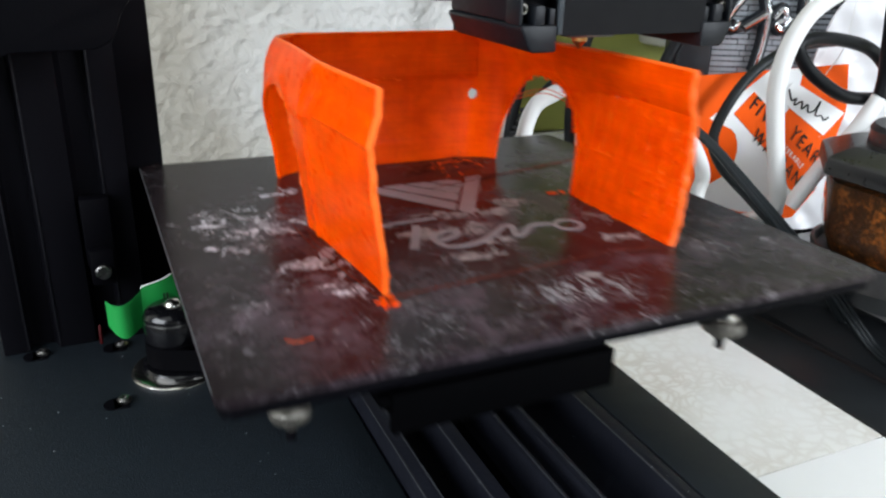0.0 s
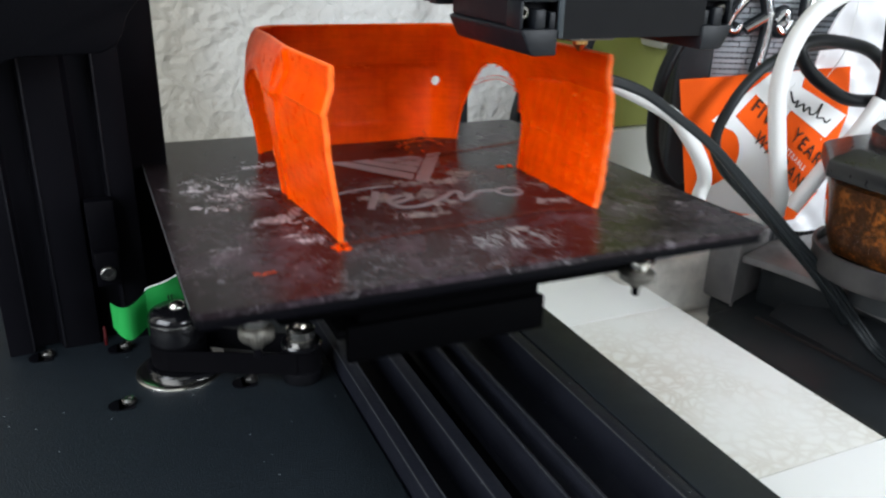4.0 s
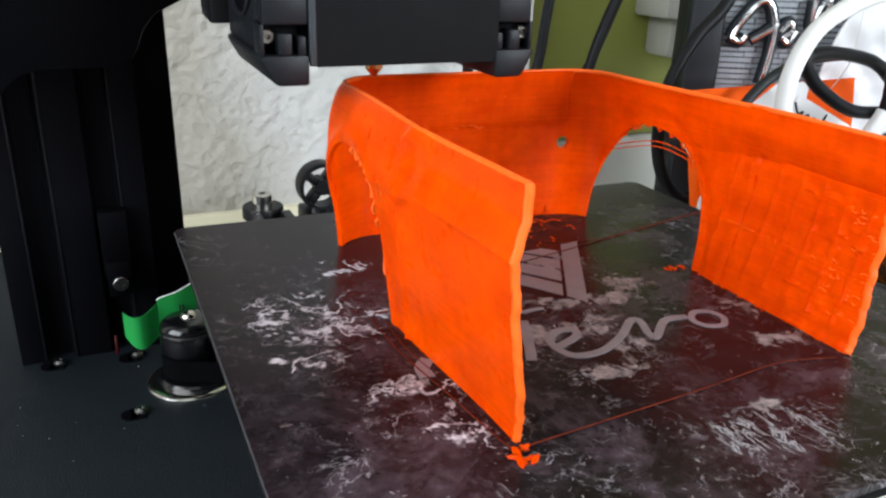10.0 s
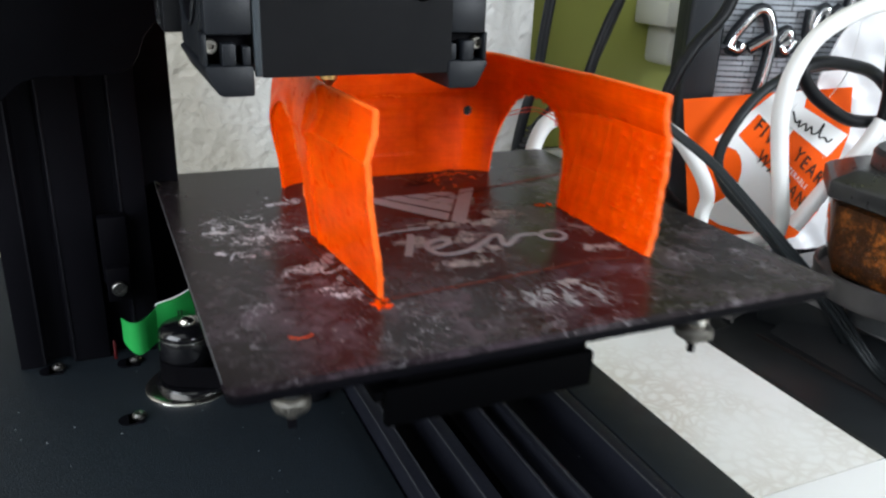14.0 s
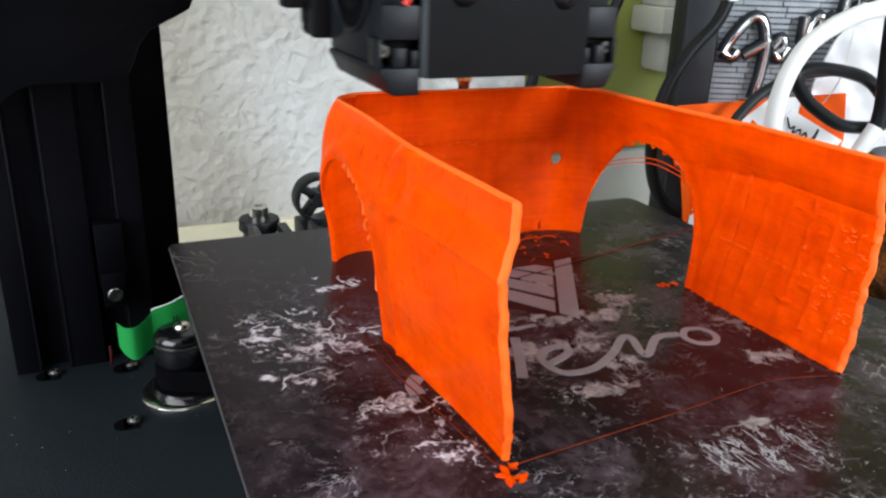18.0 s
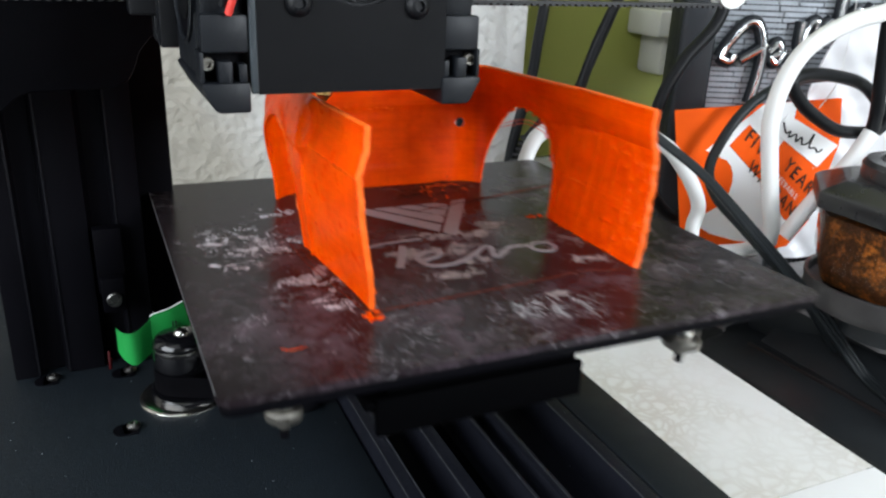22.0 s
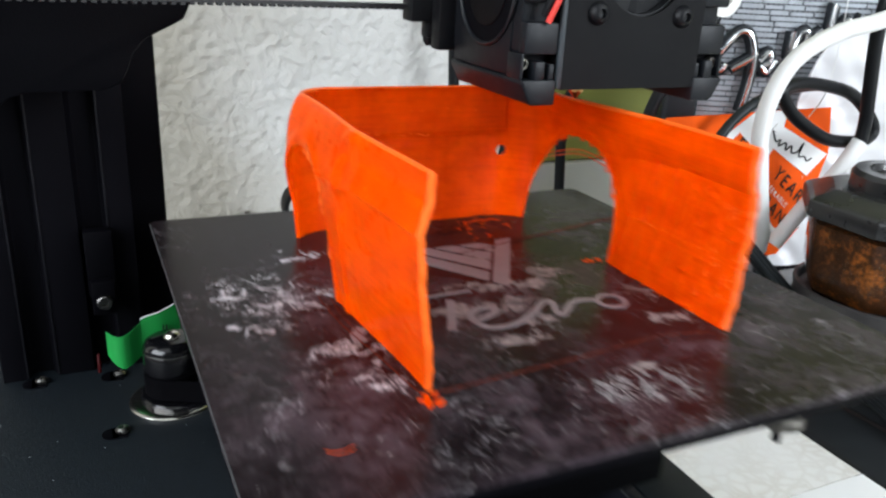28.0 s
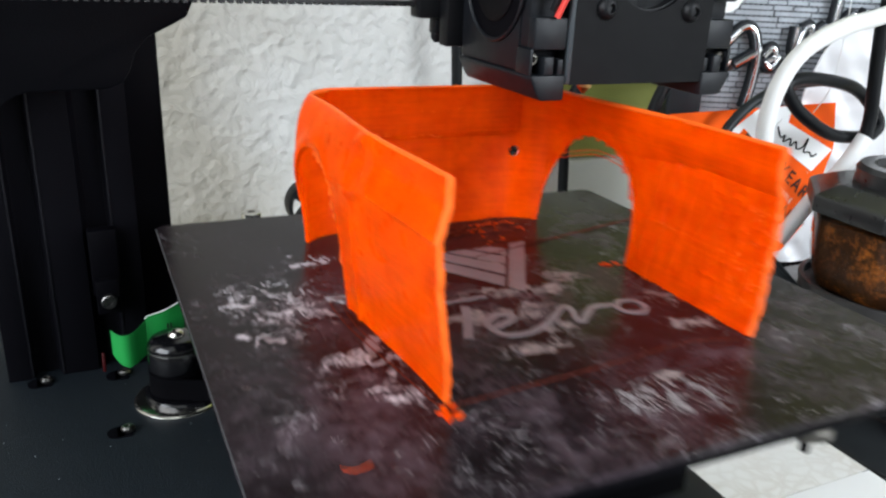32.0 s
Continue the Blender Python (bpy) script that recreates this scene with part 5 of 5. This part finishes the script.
def amplifier():
    """Stands turned towards the printer; its own space runs x along the front from the near edge, z up from the floor of the case."""
    a = thing("amplifier", (0.342, 0.20, -0.04), "small black guitar amplifier with silver grille cloth", "amplifier")
    a.rotation_euler = (0, 0, radians(-25))

    def p(name, bm, m, lab=""):
        bmesh.ops.translate(bm, vec=(0, 0, 0.04), verts=bm.verts[:])
        return part(name, bm, m, a, lab)
    p("cabinet", box(0.003, 0.30, 0.010, 0.052, -0.039, 0.36, 0.005, 3), TOLEX)
    p("front_frame", box(0.000, 0.031, -0.006, 0.011, -0.038, 0.358, 0.004, 3), TOLEX)
    p("front_frame", box(0.031, 0.30, -0.006, 0.011, -0.038, -0.005, 0.004, 3), TOLEX)
    p("grille", box(0.031, 0.30, 0.003, 0.0095, -0.006, 0.358), GRILLE, "silver-grey woven grille cloth")
    rng = random.Random(8)
    bm = bmesh.new()
    for i in range(44):
        z = 0.075 + i * 0.0048
        x = 0.0325
        while x < 0.20:
            w = rng.uniform(0.010, 0.034)
            box(x, min(x + w, 0.2), 0.0015, 0.0034, z, z + rng.uniform(0.0028, 0.0037), bm=bm)
            x += w + rng.uniform(0.0008, 0.0025)
    g = p("grille_threads", bm, THREAD, "pale raised threads")
    g["kind"] = "stuff"
    for s in BADGE:
        p("badge_backing", tube([(x, -0.002, z) for x, z in s], 0.0058, 8, 8), TOLEX, "black badge backing")
        p("badge_stroke", tube([(x, -0.0062, z) for x, z in s], 0.0026, 8, 8), CHROME, "chrome badge stroke")


def letters(text, size, m, parent, mx, name="lettering"):
    cu = bpy.data.curves.new(name, "FONT")
    cu.body, cu.size, cu.extrude, cu.align_x, cu.align_y, cu.space_character = text, size, 0.0001, "CENTER", "CENTER", 1.3
    tmp = bpy.data.objects.new(name, cu)
    scene.collection.objects.link(tmp)
    me = bpy.data.meshes.new_from_object(tmp.evaluated_get(bpy.context.evaluated_depsgraph_get()))
    bpy.data.objects.remove(tmp)
    bpy.data.curves.remove(cu)
    me.materials.clear()
    me.materials.append(m)
    ob = new(name, me)
    ob.parent = parent
    ob.matrix_basis = mx
    return ob


def warranty_card():
    """Card in an upright plane; its own space runs x across, z up, and faces -y."""
    y = 0.10
    o = Vector((0.36, y, 0.05))
    t = thing("warranty_card", o, "orange and white printed warranty tag leaning on the amplifier", "card")

    def flat(name, pts, y0, m, lab=""):
        return part(name, prism([(a - o.x, b - o.z) for a, b in pts], y0 - y, y0 - y + 0.0004, "xz"), m, t, lab, smooth=False)
    flat("card_back", [(0.262, 0.180), (0.437, 0.183), (0.447, 0.143), (0.430, 0.075), (0.409, 0.053), (0.376, 0.053), (0.330, 0.062), (0.285, 0.082)], y, PAPERO, "orange card")
    # white field with a rounded lobe
    arc = [(0.312 + 0.020 * math.cos(radians(a)), 0.118 + 0.022 * math.sin(radians(a))) for a in range(-80, 100, 20)]
    pts = [(0.352, 0.1815), (0.388, 0.1820), (0.424, 0.150), (0.420, 0.110), (0.398, 0.072), (0.376, 0.060), (0.345, 0.066), (0.318, 0.075), (0.294, 0.088)] + arc + [(0.298, 0.147), (0.312, 0.156)]
    flat("white_field", pts, y - 0.0006, PAPERW, "white printed field")
    flat("orange_band", [(0.3385, 0.1655), (0.4330, 0.0970), (0.4180, 0.0700), (0.3980, 0.0800), (0.3600, 0.1190), (0.3215, 0.1495)], y - 0.0012, PAPERO, "orange printed band")
    flat("orange_field", [(0.388, 0.1822), (0.437, 0.183), (0.4455, 0.147), (0.4440, 0.143), (0.420, 0.124), (0.434, 0.088), (0.398, 0.120), (0.372, 0.140), (0.386, 0.158)], y - 0.0009, PAPERO, "orange printed field")
    flat("white_label", [(0.378, 0.172), (0.4435, 0.1425), (0.4240, 0.1245), (0.3660, 0.158)], y - 0.0018, PAPERW, "white printed label")
    # loose script on the label, drawn as a plain wavy stroke
    base = [(0.374, 0.166), (0.379, 0.157), (0.384, 0.158), (0.383, 0.153), (0.391, 0.155), (0.392, 0.149), (0.398, 0.152), (0.400, 0.146), (0.407, 0.147), (0.412, 0.154), (0.409, 0.143), (0.416, 0.142), (0.420, 0.138), (0.425, 0.140)]
    part("script_stroke", tube([(a - o.x, -0.0022, b - o.z) for a, b in base], 0.0007, 6, 6), INK, t, "dark wavy script stroke")
    rot = Matrix.Rotation(radians(90), 4, "X")

    def word(text, x, z, size, m, ang):
        return letters(text, size, m, t, Matrix.Translation((x - o.x, -0.0023, z - o.z)) @ Matrix.Rotation(radians(ang), 4, "Y") @ rot)
    word("FIVE", 0.3520, 0.1470, 0.0165, INK, 37)
    word("YEAR", 0.4045, 0.1170, 0.0165, INK, 37)
    word("WARRANTY", 0.3850, 0.1020, 0.0150, INK, 37)
    word("TRANSFERABLE", 0.3840, 0.1157, 0.0066, PAPERW, 37)
    part("tag_string", tube([(0.410 - o.x, -0.003, 0.176 - o.z), (0.406 - o.x, -0.018, 0.200 - o.z), (0.4065 - o.x, -0.02, 0.235 - o.z), (0.404 - o.x, -0.02, 0.29 - o.z)], 0.0004, 8, 6), CABLEW, t, "thin white string")


def cable(name, pts, r, m, label, flat=1.0, group=""):
    t = tagged(part(name, tube(pts, r, 12, 12, flat=flat), m), label, "cable", group)
    return t


def cables():
    cable("white_cable", [(0.47, 0.06, 0.27), (0.389, 0.04, 0.257), (0.353, 0.04, 0.249), (0.319, 0.04, 0.233), (0.302, 0.04, 0.210), (0.297, 0.04, 0.182), (0.304, 0.04, 0.149), (0.313, 0.04, 0.118), (0.324, 0.045, 0.098), (0.331, 0.055, 0.080), (0.338, 0.075, 0.069)], 0.0062, CABLEW, "thick white cable arching over the card")
    cable("white_cable", [(0.4165, 0.050, 0.1655), (0.402, 0.053, 0.140), (0.381, 0.06, 0.110), (0.363, 0.066, 0.079)], 0.0064, CABLEW, "white cable slanting in front of the card")
    cable("black_cable", [(0.410, 0.05, 0.29), (0.407, 0.05, 0.25), (0.413, 0.05, 0.206), (0.417, 0.05, 0.182), (0.4165, 0.05, 0.1645)], 0.0052, CABLEB, "black cable ending in a white lead")
    loop = part("black_cable", tube([(0.337, 0.064, 0.204), (0.348, 0.063, 0.190), (0.364, 0.062, 0.179), (0.390, 0.062, 0.167), (0.414, 0.062, 0.163), (0.441, 0.064, 0.163), (0.450, 0.066, 0.172), (0.434, 0.068, 0.190), (0.412, 0.069, 0.202), (0.372, 0.067, 0.209), (0.348, 0.065, 0.209)], 0.0050, 10, 12, closed=True), CABLEB)
    tagged(loop, "black cable coiled in a loop over the card", "cable")
    cable("black_cable", [(0.36, 0.16, 0.29), (0.337, 0.15, 0.241), (0.308, 0.15, 0.210), (0.288, 0.15, 0.174), (0.284, 0.15, 0.131), (0.296, 0.15, 0.095), (0.321, 0.15, 0.074), (0.338, 0.15, 0.086), (0.350, 0.155, 0.12)], 0.0052, CABLEB, "black cable hanging in a wide loop")
    cable("black_cable", [(0.400, 0.085, 0.204), (0.355, 0.08, 0.202), (0.323, 0.08, 0.190), (0.300, 0.08, 0.169), (0.284, 0.078, 0.140), (0.280, 0.062, 0.122), (0.290, 0.042, 0.104), (0.312, 0.030, 0.080), (0.345, 0.015, 0.044), (0.372, 0.004, 0.006)], 0.0040, CABLEG, "grey cable curving down in front of the card")
    for k in range(3):
        o = 0.0016 * (k - 1)
        cable("dark_lead", [(0.105, 0.02, 0.203 + o * 0.8), (0.132, 0.02, 0.201 + o * 0.8), (0.165, 0.02, 0.191 + o * 0.8), (0.194, 0.02, 0.174 + o * 0.8), (0.227 + o * 0.4, 0.02, 0.152 + o * 0.7), (0.268 + o * 0.8, 0.0195, 0.1175 + o), (0.313 + o * 1.2, 0.016, 0.0770 + o * 1.2), (0.348 + o * 1.5, 0.001, 0.038 + o * 1.5), (0.375 + o * 1.6, -0.019, -0.002 + o), (0.368 + o * 2, -0.056, -0.0085 + o * 0.5), (0.352 + o * 2, -0.10, -0.0150)], 0.0020, CABLEG, "thin dark lead running down from the printer over the stand", group="leads from the printer")
    cable("white_cable", [(0.1185, 0.080, 0.105), (0.1186, 0.078, 0.135), (0.1199, 0.075, 0.1531), (0.1217, 0.075, 0.1614), (0.1249, 0.075, 0.1689), (0.1295, 0.075, 0.1744), (0.1386, 0.073, 0.1795), (0.1500, 0.067, 0.1870), (0.165, 0.06, 0.1905), (0.188, 0.05, 0.181), (0.212, 0.045, 0.168), (0.226, 0.045, 0.155), (0.240, 0.045, 0.138), (0.248, 0.045, 0.122), (0.2455, 0.045, 0.108), (0.249, 0.045, 0.095), (0.268, 0.045, 0.086), (0.300, 0.048, 0.082), (0.330, 0.062, 0.077), (0.372, 0.085, 0.0675)], 0.0052, CABLEW, "white cable arching beside the dark one")
    cable("black_cable", [(0.256, 0.28, 0.30), (0.251, 0.28, 0.248), (0.246, 0.28, 0.208), (0.242, 0.28, 0.175), (0.227, 0.28, 0.113), (0.22, 0.28, 0.04), (0.22, 0.275, 0.005)], 0.0050, CABLEB, "black cable hanging before the wall")
    plug = cable("black_cable", [(0.345, 0.285, 0.275), (0.330, 0.285, 0.235), (0.297, 0.282, 0.1657), (0.270, 0.280, 0.145), (0.2527, 0.278, 0.1316), (0.2385, 0.276, 0.1180)], 0.0042, CABLEB, "black cable ending in a ribbed plug behind the print")
    for i in range(5):
        a = Vector((0.2395, 0.2755, 0.1195)) - Vector((0.0026, 0.0, 0.0050)) * i
        part("strain_relief", lathe([(0, 0), (0.0062, 0), (0.0066, 0.0012), (0.0062, 0.0028), (0, 0.0028)], a, seg=20), RUBBER, plug)
    part("plug_body", box(0.2205, 0.2330, 0.268, 0.283, 0.0030, 0.0935, 0.003, 3), RUBBER, plug, "black moulded plug")
    cable("black_cable", [(0.34, 0.26, 0.30), (0.317, 0.26, 0.251), (0.300, 0.26, 0.215), (0.286, 0.26, 0.174), (0.278, 0.26, 0.131), (0.280, 0.26, 0.092), (0.285, 0.26, 0.02), (0.29, 0.262, -0.034)], 0.0050, CABLEB, "black cable hanging before the green wall")
    cable("black_cable", [(0.165, 0.29, 0.30), (0.170, 0.29, 0.246), (0.174, 0.29, 0.18), (0.177, 0.29, 0.119), (0.18, 0.29, 0.05), (0.18, 0.28, 0.006)], 0.0050, CABLEB, "straight black cable hanging before the plaster")


def plastic_bag():
    """Crumpled white bag hanging down the amplifier's front, its shoulder rounded, its foot on the stand."""
    shoulder = [(0.430, 0.185), (0.438, 0.212), (0.451, 0.235), (0.462, 0.246), (0.489, 0.262), (0.56, 0.29), (0.62, 0.30)]

    def top(x):
        for (a, p), (b, q) in zip(shoulder, shoulder[1:]):
            if x <= b:
                return p + (q - p) * (x - a) / (b - a)
        return shoulder[-1][1]
    bm = bmesh.new()
    nx, nz = 60, 60
    cols = []
    for i in range(nx + 1):
        x = 0.430 + 0.18 * (i / nx) ** 1.2
        row = []
        for k in range(nz + 1):
            z = 0.0305 + (top(x) - 0.0305) * k / nz
            f = noise.noise((x * 22, z * 9, 1.0)) * 0.010 + noise.noise((x * 60 + z * 35, z * 30, 4.0)) * 0.0045 + abs(noise.noise((x * 50 - z * 60, z * 70, 9.0))) * 0.003
            row.append(bm.verts.new((x + 0.004 * noise.noise((z * 40, 2.0, x)), 0.176 - 0.466 * (x - 0.342) - 0.006 + f, z)))
        cols.append(row)
    hem = [c[-1].co.copy() - Vector((0.52, 0.10, 0.0305)) for c in cols[::3]]
    for a, b in zip(cols, cols[1:]):
        for k in range(nz):
            bm.faces.new((a[k], a[k + 1], b[k + 1], b[k]))
    r = bmesh.ops.extrude_face_region(bm, geom=bm.faces[:])
    bmesh.ops.translate(bm, vec=(0, 0.001, 0), verts=[v for v in r["geom"] if isinstance(v, bmesh.types.BMVert)])
    bag = thing("plastic_bag", (0.52, 0.10, 0.0305), "crumpled white plastic bag hanging before the amplifier", "bag")
    bmesh.ops.translate(bm, vec=-bag.location, verts=bm.verts[:])
    part("bag_sheet", bm, WHITEB, bag)
    part("bag_hem", tube(hem, 0.0011, 2, 8), WHITEB, bag, "rolled edge of the bag")


def jar_and_stand():
    ox, oy = 0.388, -0.02
    s = thing("appliance_stand", (0.42, 0.05, -0.04), "dusty black plastic stand with a dark red trim line", "stand")
    o = Vector((0.42, 0.05, -0.04))

    def p(name, bm, m, lab="", par=s):
        bmesh.ops.translate(bm, vec=-o, verts=bm.verts[:])
        return part(name, bm, m, par, lab)
    p("base", prism([(0.305, -0.26), (0.62, -0.26), (0.62, 0.120), (0.346, 0.120), (0.344, 0.0940), (0.322, 0.0915), (0.306, 0.0780)], -0.04, -0.018, "xy", 0.004), DARKBOX)
    p("rear_panel", prism([(0.3465, 0.0945), (0.3995, 0.1125), (0.3995, 0.1245), (0.3410, 0.1245)], -0.0178, 0.0445, "xy", 0.0035), SMOKY, "dusty grey upright end")
    p("panel_edge", box(0.3452, 0.3485, 0.0930, 0.0946, -0.0176, 0.0420, 0.0007), SMOKY, "raised grey edge of the end")
    p("ledge", prism([(0.3500, 0.0938), (0.3585, 0.0700), (0.3655, 0.0370), (0.3660, -0.0350), (0.410, -0.080), (0.60, -0.080), (0.60, 0.112), (0.4005, 0.112)], 0.0232, 0.030, "xy", 0.0012), SMOKY, "thin dusty grey ledge")
    p("platform", prism([(0.3720, 0.0920), (0.3900, 0.0400), (0.425, -0.075), (0.595, -0.075), (0.595, 0.110), (0.4010, 0.110)], -0.0175, 0.0230, "xy", 0.003), DARKBOX, "black raised platform")
    p("pedestal", lathe([(0, 0.0302), (0.034, 0.0302), (0.034, 0.0495), (0, 0.0495)], (ox, oy, 0), seg=40), DARKBOX, "black round pedestal")
    p("collar", lathe([(0, 0.0496), (0.050, 0.0496), (0.061, 0.0530), (0.0630, 0.0580), (0.0622, 0.0640), (0.0636, 0.0700), (0.0632, 0.0722), (0.0612, 0.0726), (0.0600, 0.0715), (0.0592, 0.0653), (0, 0.0653)], (ox, oy, 0), seg=48), SMOKD, "dusty charcoal collar under the jar")
    p("sloping_plate", prism([(0.366, -0.018), (0.398, -0.018), (0.398, 0.004)], -0.15, 0.0695, "xz"), DARKBOX, "black sloping plate")
    p("trim_line", prism([(0.3500, 0.069), (0.3525, 0.069), (0.3705, -0.15), (0.3680, -0.15)], -0.0195, -0.0155, "xy", 0.0006), MAROON, "dark red trim line")
    j = thing("jar", (ox, oy, 0.0655), "octagonal jar of amber dried flakes with a charcoal lid", "jar")

    def oct_ring(r, z, bm, tw=22.5):
        return [bm.verts.new((r * math.cos(radians(45 * k + tw)), r * math.sin(radians(45 * k + tw)), z)) for k in range(8)]

    def octa(prof, bevel=0.0012):
        bm = bmesh.new()
        rings = [oct_ring(r, z, bm) for r, z in prof]
        for a, b in zip(rings, rings[1:]):
            for k in range(8):
                bm.faces.new((a[k], a[(k + 1) % 8], b[(k + 1) % 8], b[k]))
        bm.faces.new(rings[0])
        bm.faces.new(rings[-1])
        if bevel:
            bmesh.ops.recalc_face_normals(bm, faces=bm.faces)
            bmesh.ops.bevel(bm, geom=bm.edges[:], offset=bevel, segments=2, profile=0.5, affect="EDGES")
        return bm
    part("contents", octa([(0.0535, 0.0035), (0.0605, 0.018), (0.0632, 0.056)], 0.003), AMBER, j, "amber dried flakes")
    gl = part("glass_body", octa([(0.0550, 0.0015), (0.0625, 0.018), (0.0655, 0.064)], 0.003), GLASS, j, "clear glass body")
    gl.visible_shadow = False
    lid = part("lid", octa([(0.069, 0.0605), (0.0725, 0.0615), (0.0725, 0.0725), (0.0690, 0.0750), (0.0545, 0.0810), (0.050, 0.0815)], 0.0009), LIDM, j, "charcoal octagonal lid")
    part("lid_step", lathe([(0.041, 0.0810), (0.041, 0.0910), (0.0385, 0.0945), (0.030, 0.0945), (0.028, 0.0895), (0.0, 0.0895)], seg=44), LIDM, j)


def oddments():
    towel = part("folded_towel", box(0.258, 0.366, 0.128, 0.168, -0.0395, 0.0175, 0.010, 4), PLUSH)
    tagged(towel, "folded beige plush towel beside the amplifier", "towel")
    b = part("white_bar", box(0.250, 0.312, 0.132, 0.160, 0.0177, 0.0275, 0.003, 3), CABLEW)
    tagged(b, "white plastic bar lying on the folded towel", "bar")


room()
table()
side_cabinet()
PRINTER, BED, HEAD = printer()
SHELL = printed_shell()
flag()
amplifier()
warranty_card()
cables()
plastic_bag()
jar_and_stand()
oddments()


def motions():
    bed_rows = [
        (0, -0.0717), (0.5, -0.1035), (1, -0.1319), (1.5, -0.1517), (2, -0.1346), (2.5, -0.1065), (3, -0.0773), (3.5, -0.0476), (4, -0.0189), (4.25, -0.0082), (4.8, -0.0071), (5.5, -0.0065), (6, -0.0066), (6.5, -0.0063), (7, -0.0067), (7.5, -0.0117), (8, -0.0415), (8.5, -0.0707), (9, -0.0998), (9.5, -0.1290), (10, -0.1490), (10.5, -0.1344), (11, -0.1057), (11.5, -0.0766), (12, -0.0496), (12.5, -0.0209), (13, -0.0064), (13.5, -0.0300), (14, -0.0528), (14.5, -0.0771), (15, -0.1005), (15.5, -0.1243), (16, -0.1461), (16.2, -0.1516), (16.5, -0.1522), (17, -0.1530), (17.5, -0.1534), (18, -0.1536), (18.5, -0.1536), (19, -0.1529), (19.5, -0.1542), (20, -0.1533), (20.5, -0.1397), (21, -0.1099), (21.5, -0.0799), (22, -0.0520), (22.5, -0.0224), (23, 0.0040), (23.5, -0.0234), (24, -0.0537), (24.5, -0.0819), (25, -0.1118), (25.5, -0.1388), (25.75, -0.1515), (26.2, -0.1520), (26.9, -0.1517), (27.2, -0.1493), (27.5, -0.1367), (28, -0.1089), (28.5, -0.0805), (29, -0.0511), (29.5, -0.0226), (29.8, -0.0048), (30, -0.0025), (30.5, -0.0315), (31, -0.0615), (31.5, -0.0897), (32, -0.1185)
    ]
    head_rows = [
        (0, 0.0558), (0.5, 0.0592), (1, 0.0558), (1.5, 0.0388), (2, 0.0524), (2.5, 0.0581), (3, 0.0553), (3.5, 0.0547), (4.5, 0.0555), (5, 0.0410), (5.5, 0.0179), (6, -0.0050), (6.5, -0.0286), (7, -0.0514), (7.5, -0.0610), (8, -0.0595), (8.5, -0.0594), (9, -0.0623), (9.5, -0.0587), (10, -0.0421), (10.5, -0.0585), (11, -0.0637), (11.5, -0.0605), (12, -0.0585), (12.5, -0.0603), (13, -0.0600), (13.5, -0.0595), (14, -0.0591), (14.5, -0.0592), (15, -0.0595), (15.6, -0.0500), (16.1, -0.0300), (16.5, -0.0264), (17, -0.0282), (17.5, -0.0145), (18, 0.0004), (18.5, 0.0200), (19, 0.0266), (19.5, -0.0019), (20, -0.0316), (20.5, -0.0542), (21, -0.0633), (21.5, -0.0607), (22, -0.0584), (22.5, -0.0606), (23, -0.0593), (23.5, -0.0589), (24, -0.0567), (24.5, -0.0589), (25, -0.0611), (25.5, -0.0512), (26, -0.0280), (26.5, -0.0020), (27, 0.0270), (27.5, 0.0505), (28, 0.0575), (28.5, 0.0554), (29, 0.0541), (29.5, 0.0564), (30, 0.0604), (30.5, 0.0590), (31, 0.0572), (31.5, 0.0589), (32, 0.0601)
    ]
    # the rail falls a little towards the back, and the bed with it
    fall = lambda y: BED_Z + 0.0002 - 0.0105 * (y + 0.135)
    walk(BED, [(t, pose(0, y, fall(y), -0.7, 0.35)) for t, y in bed_rows])
    walk(SHELL, [(t, pose(0, y, fall(y) + 0.0001, -0.7, 0.35)) for t, y in bed_rows])
    walk(HEAD, [(t, pose(x, NOZ_Y, NOZ_Z)) for t, x in head_rows])


motions()
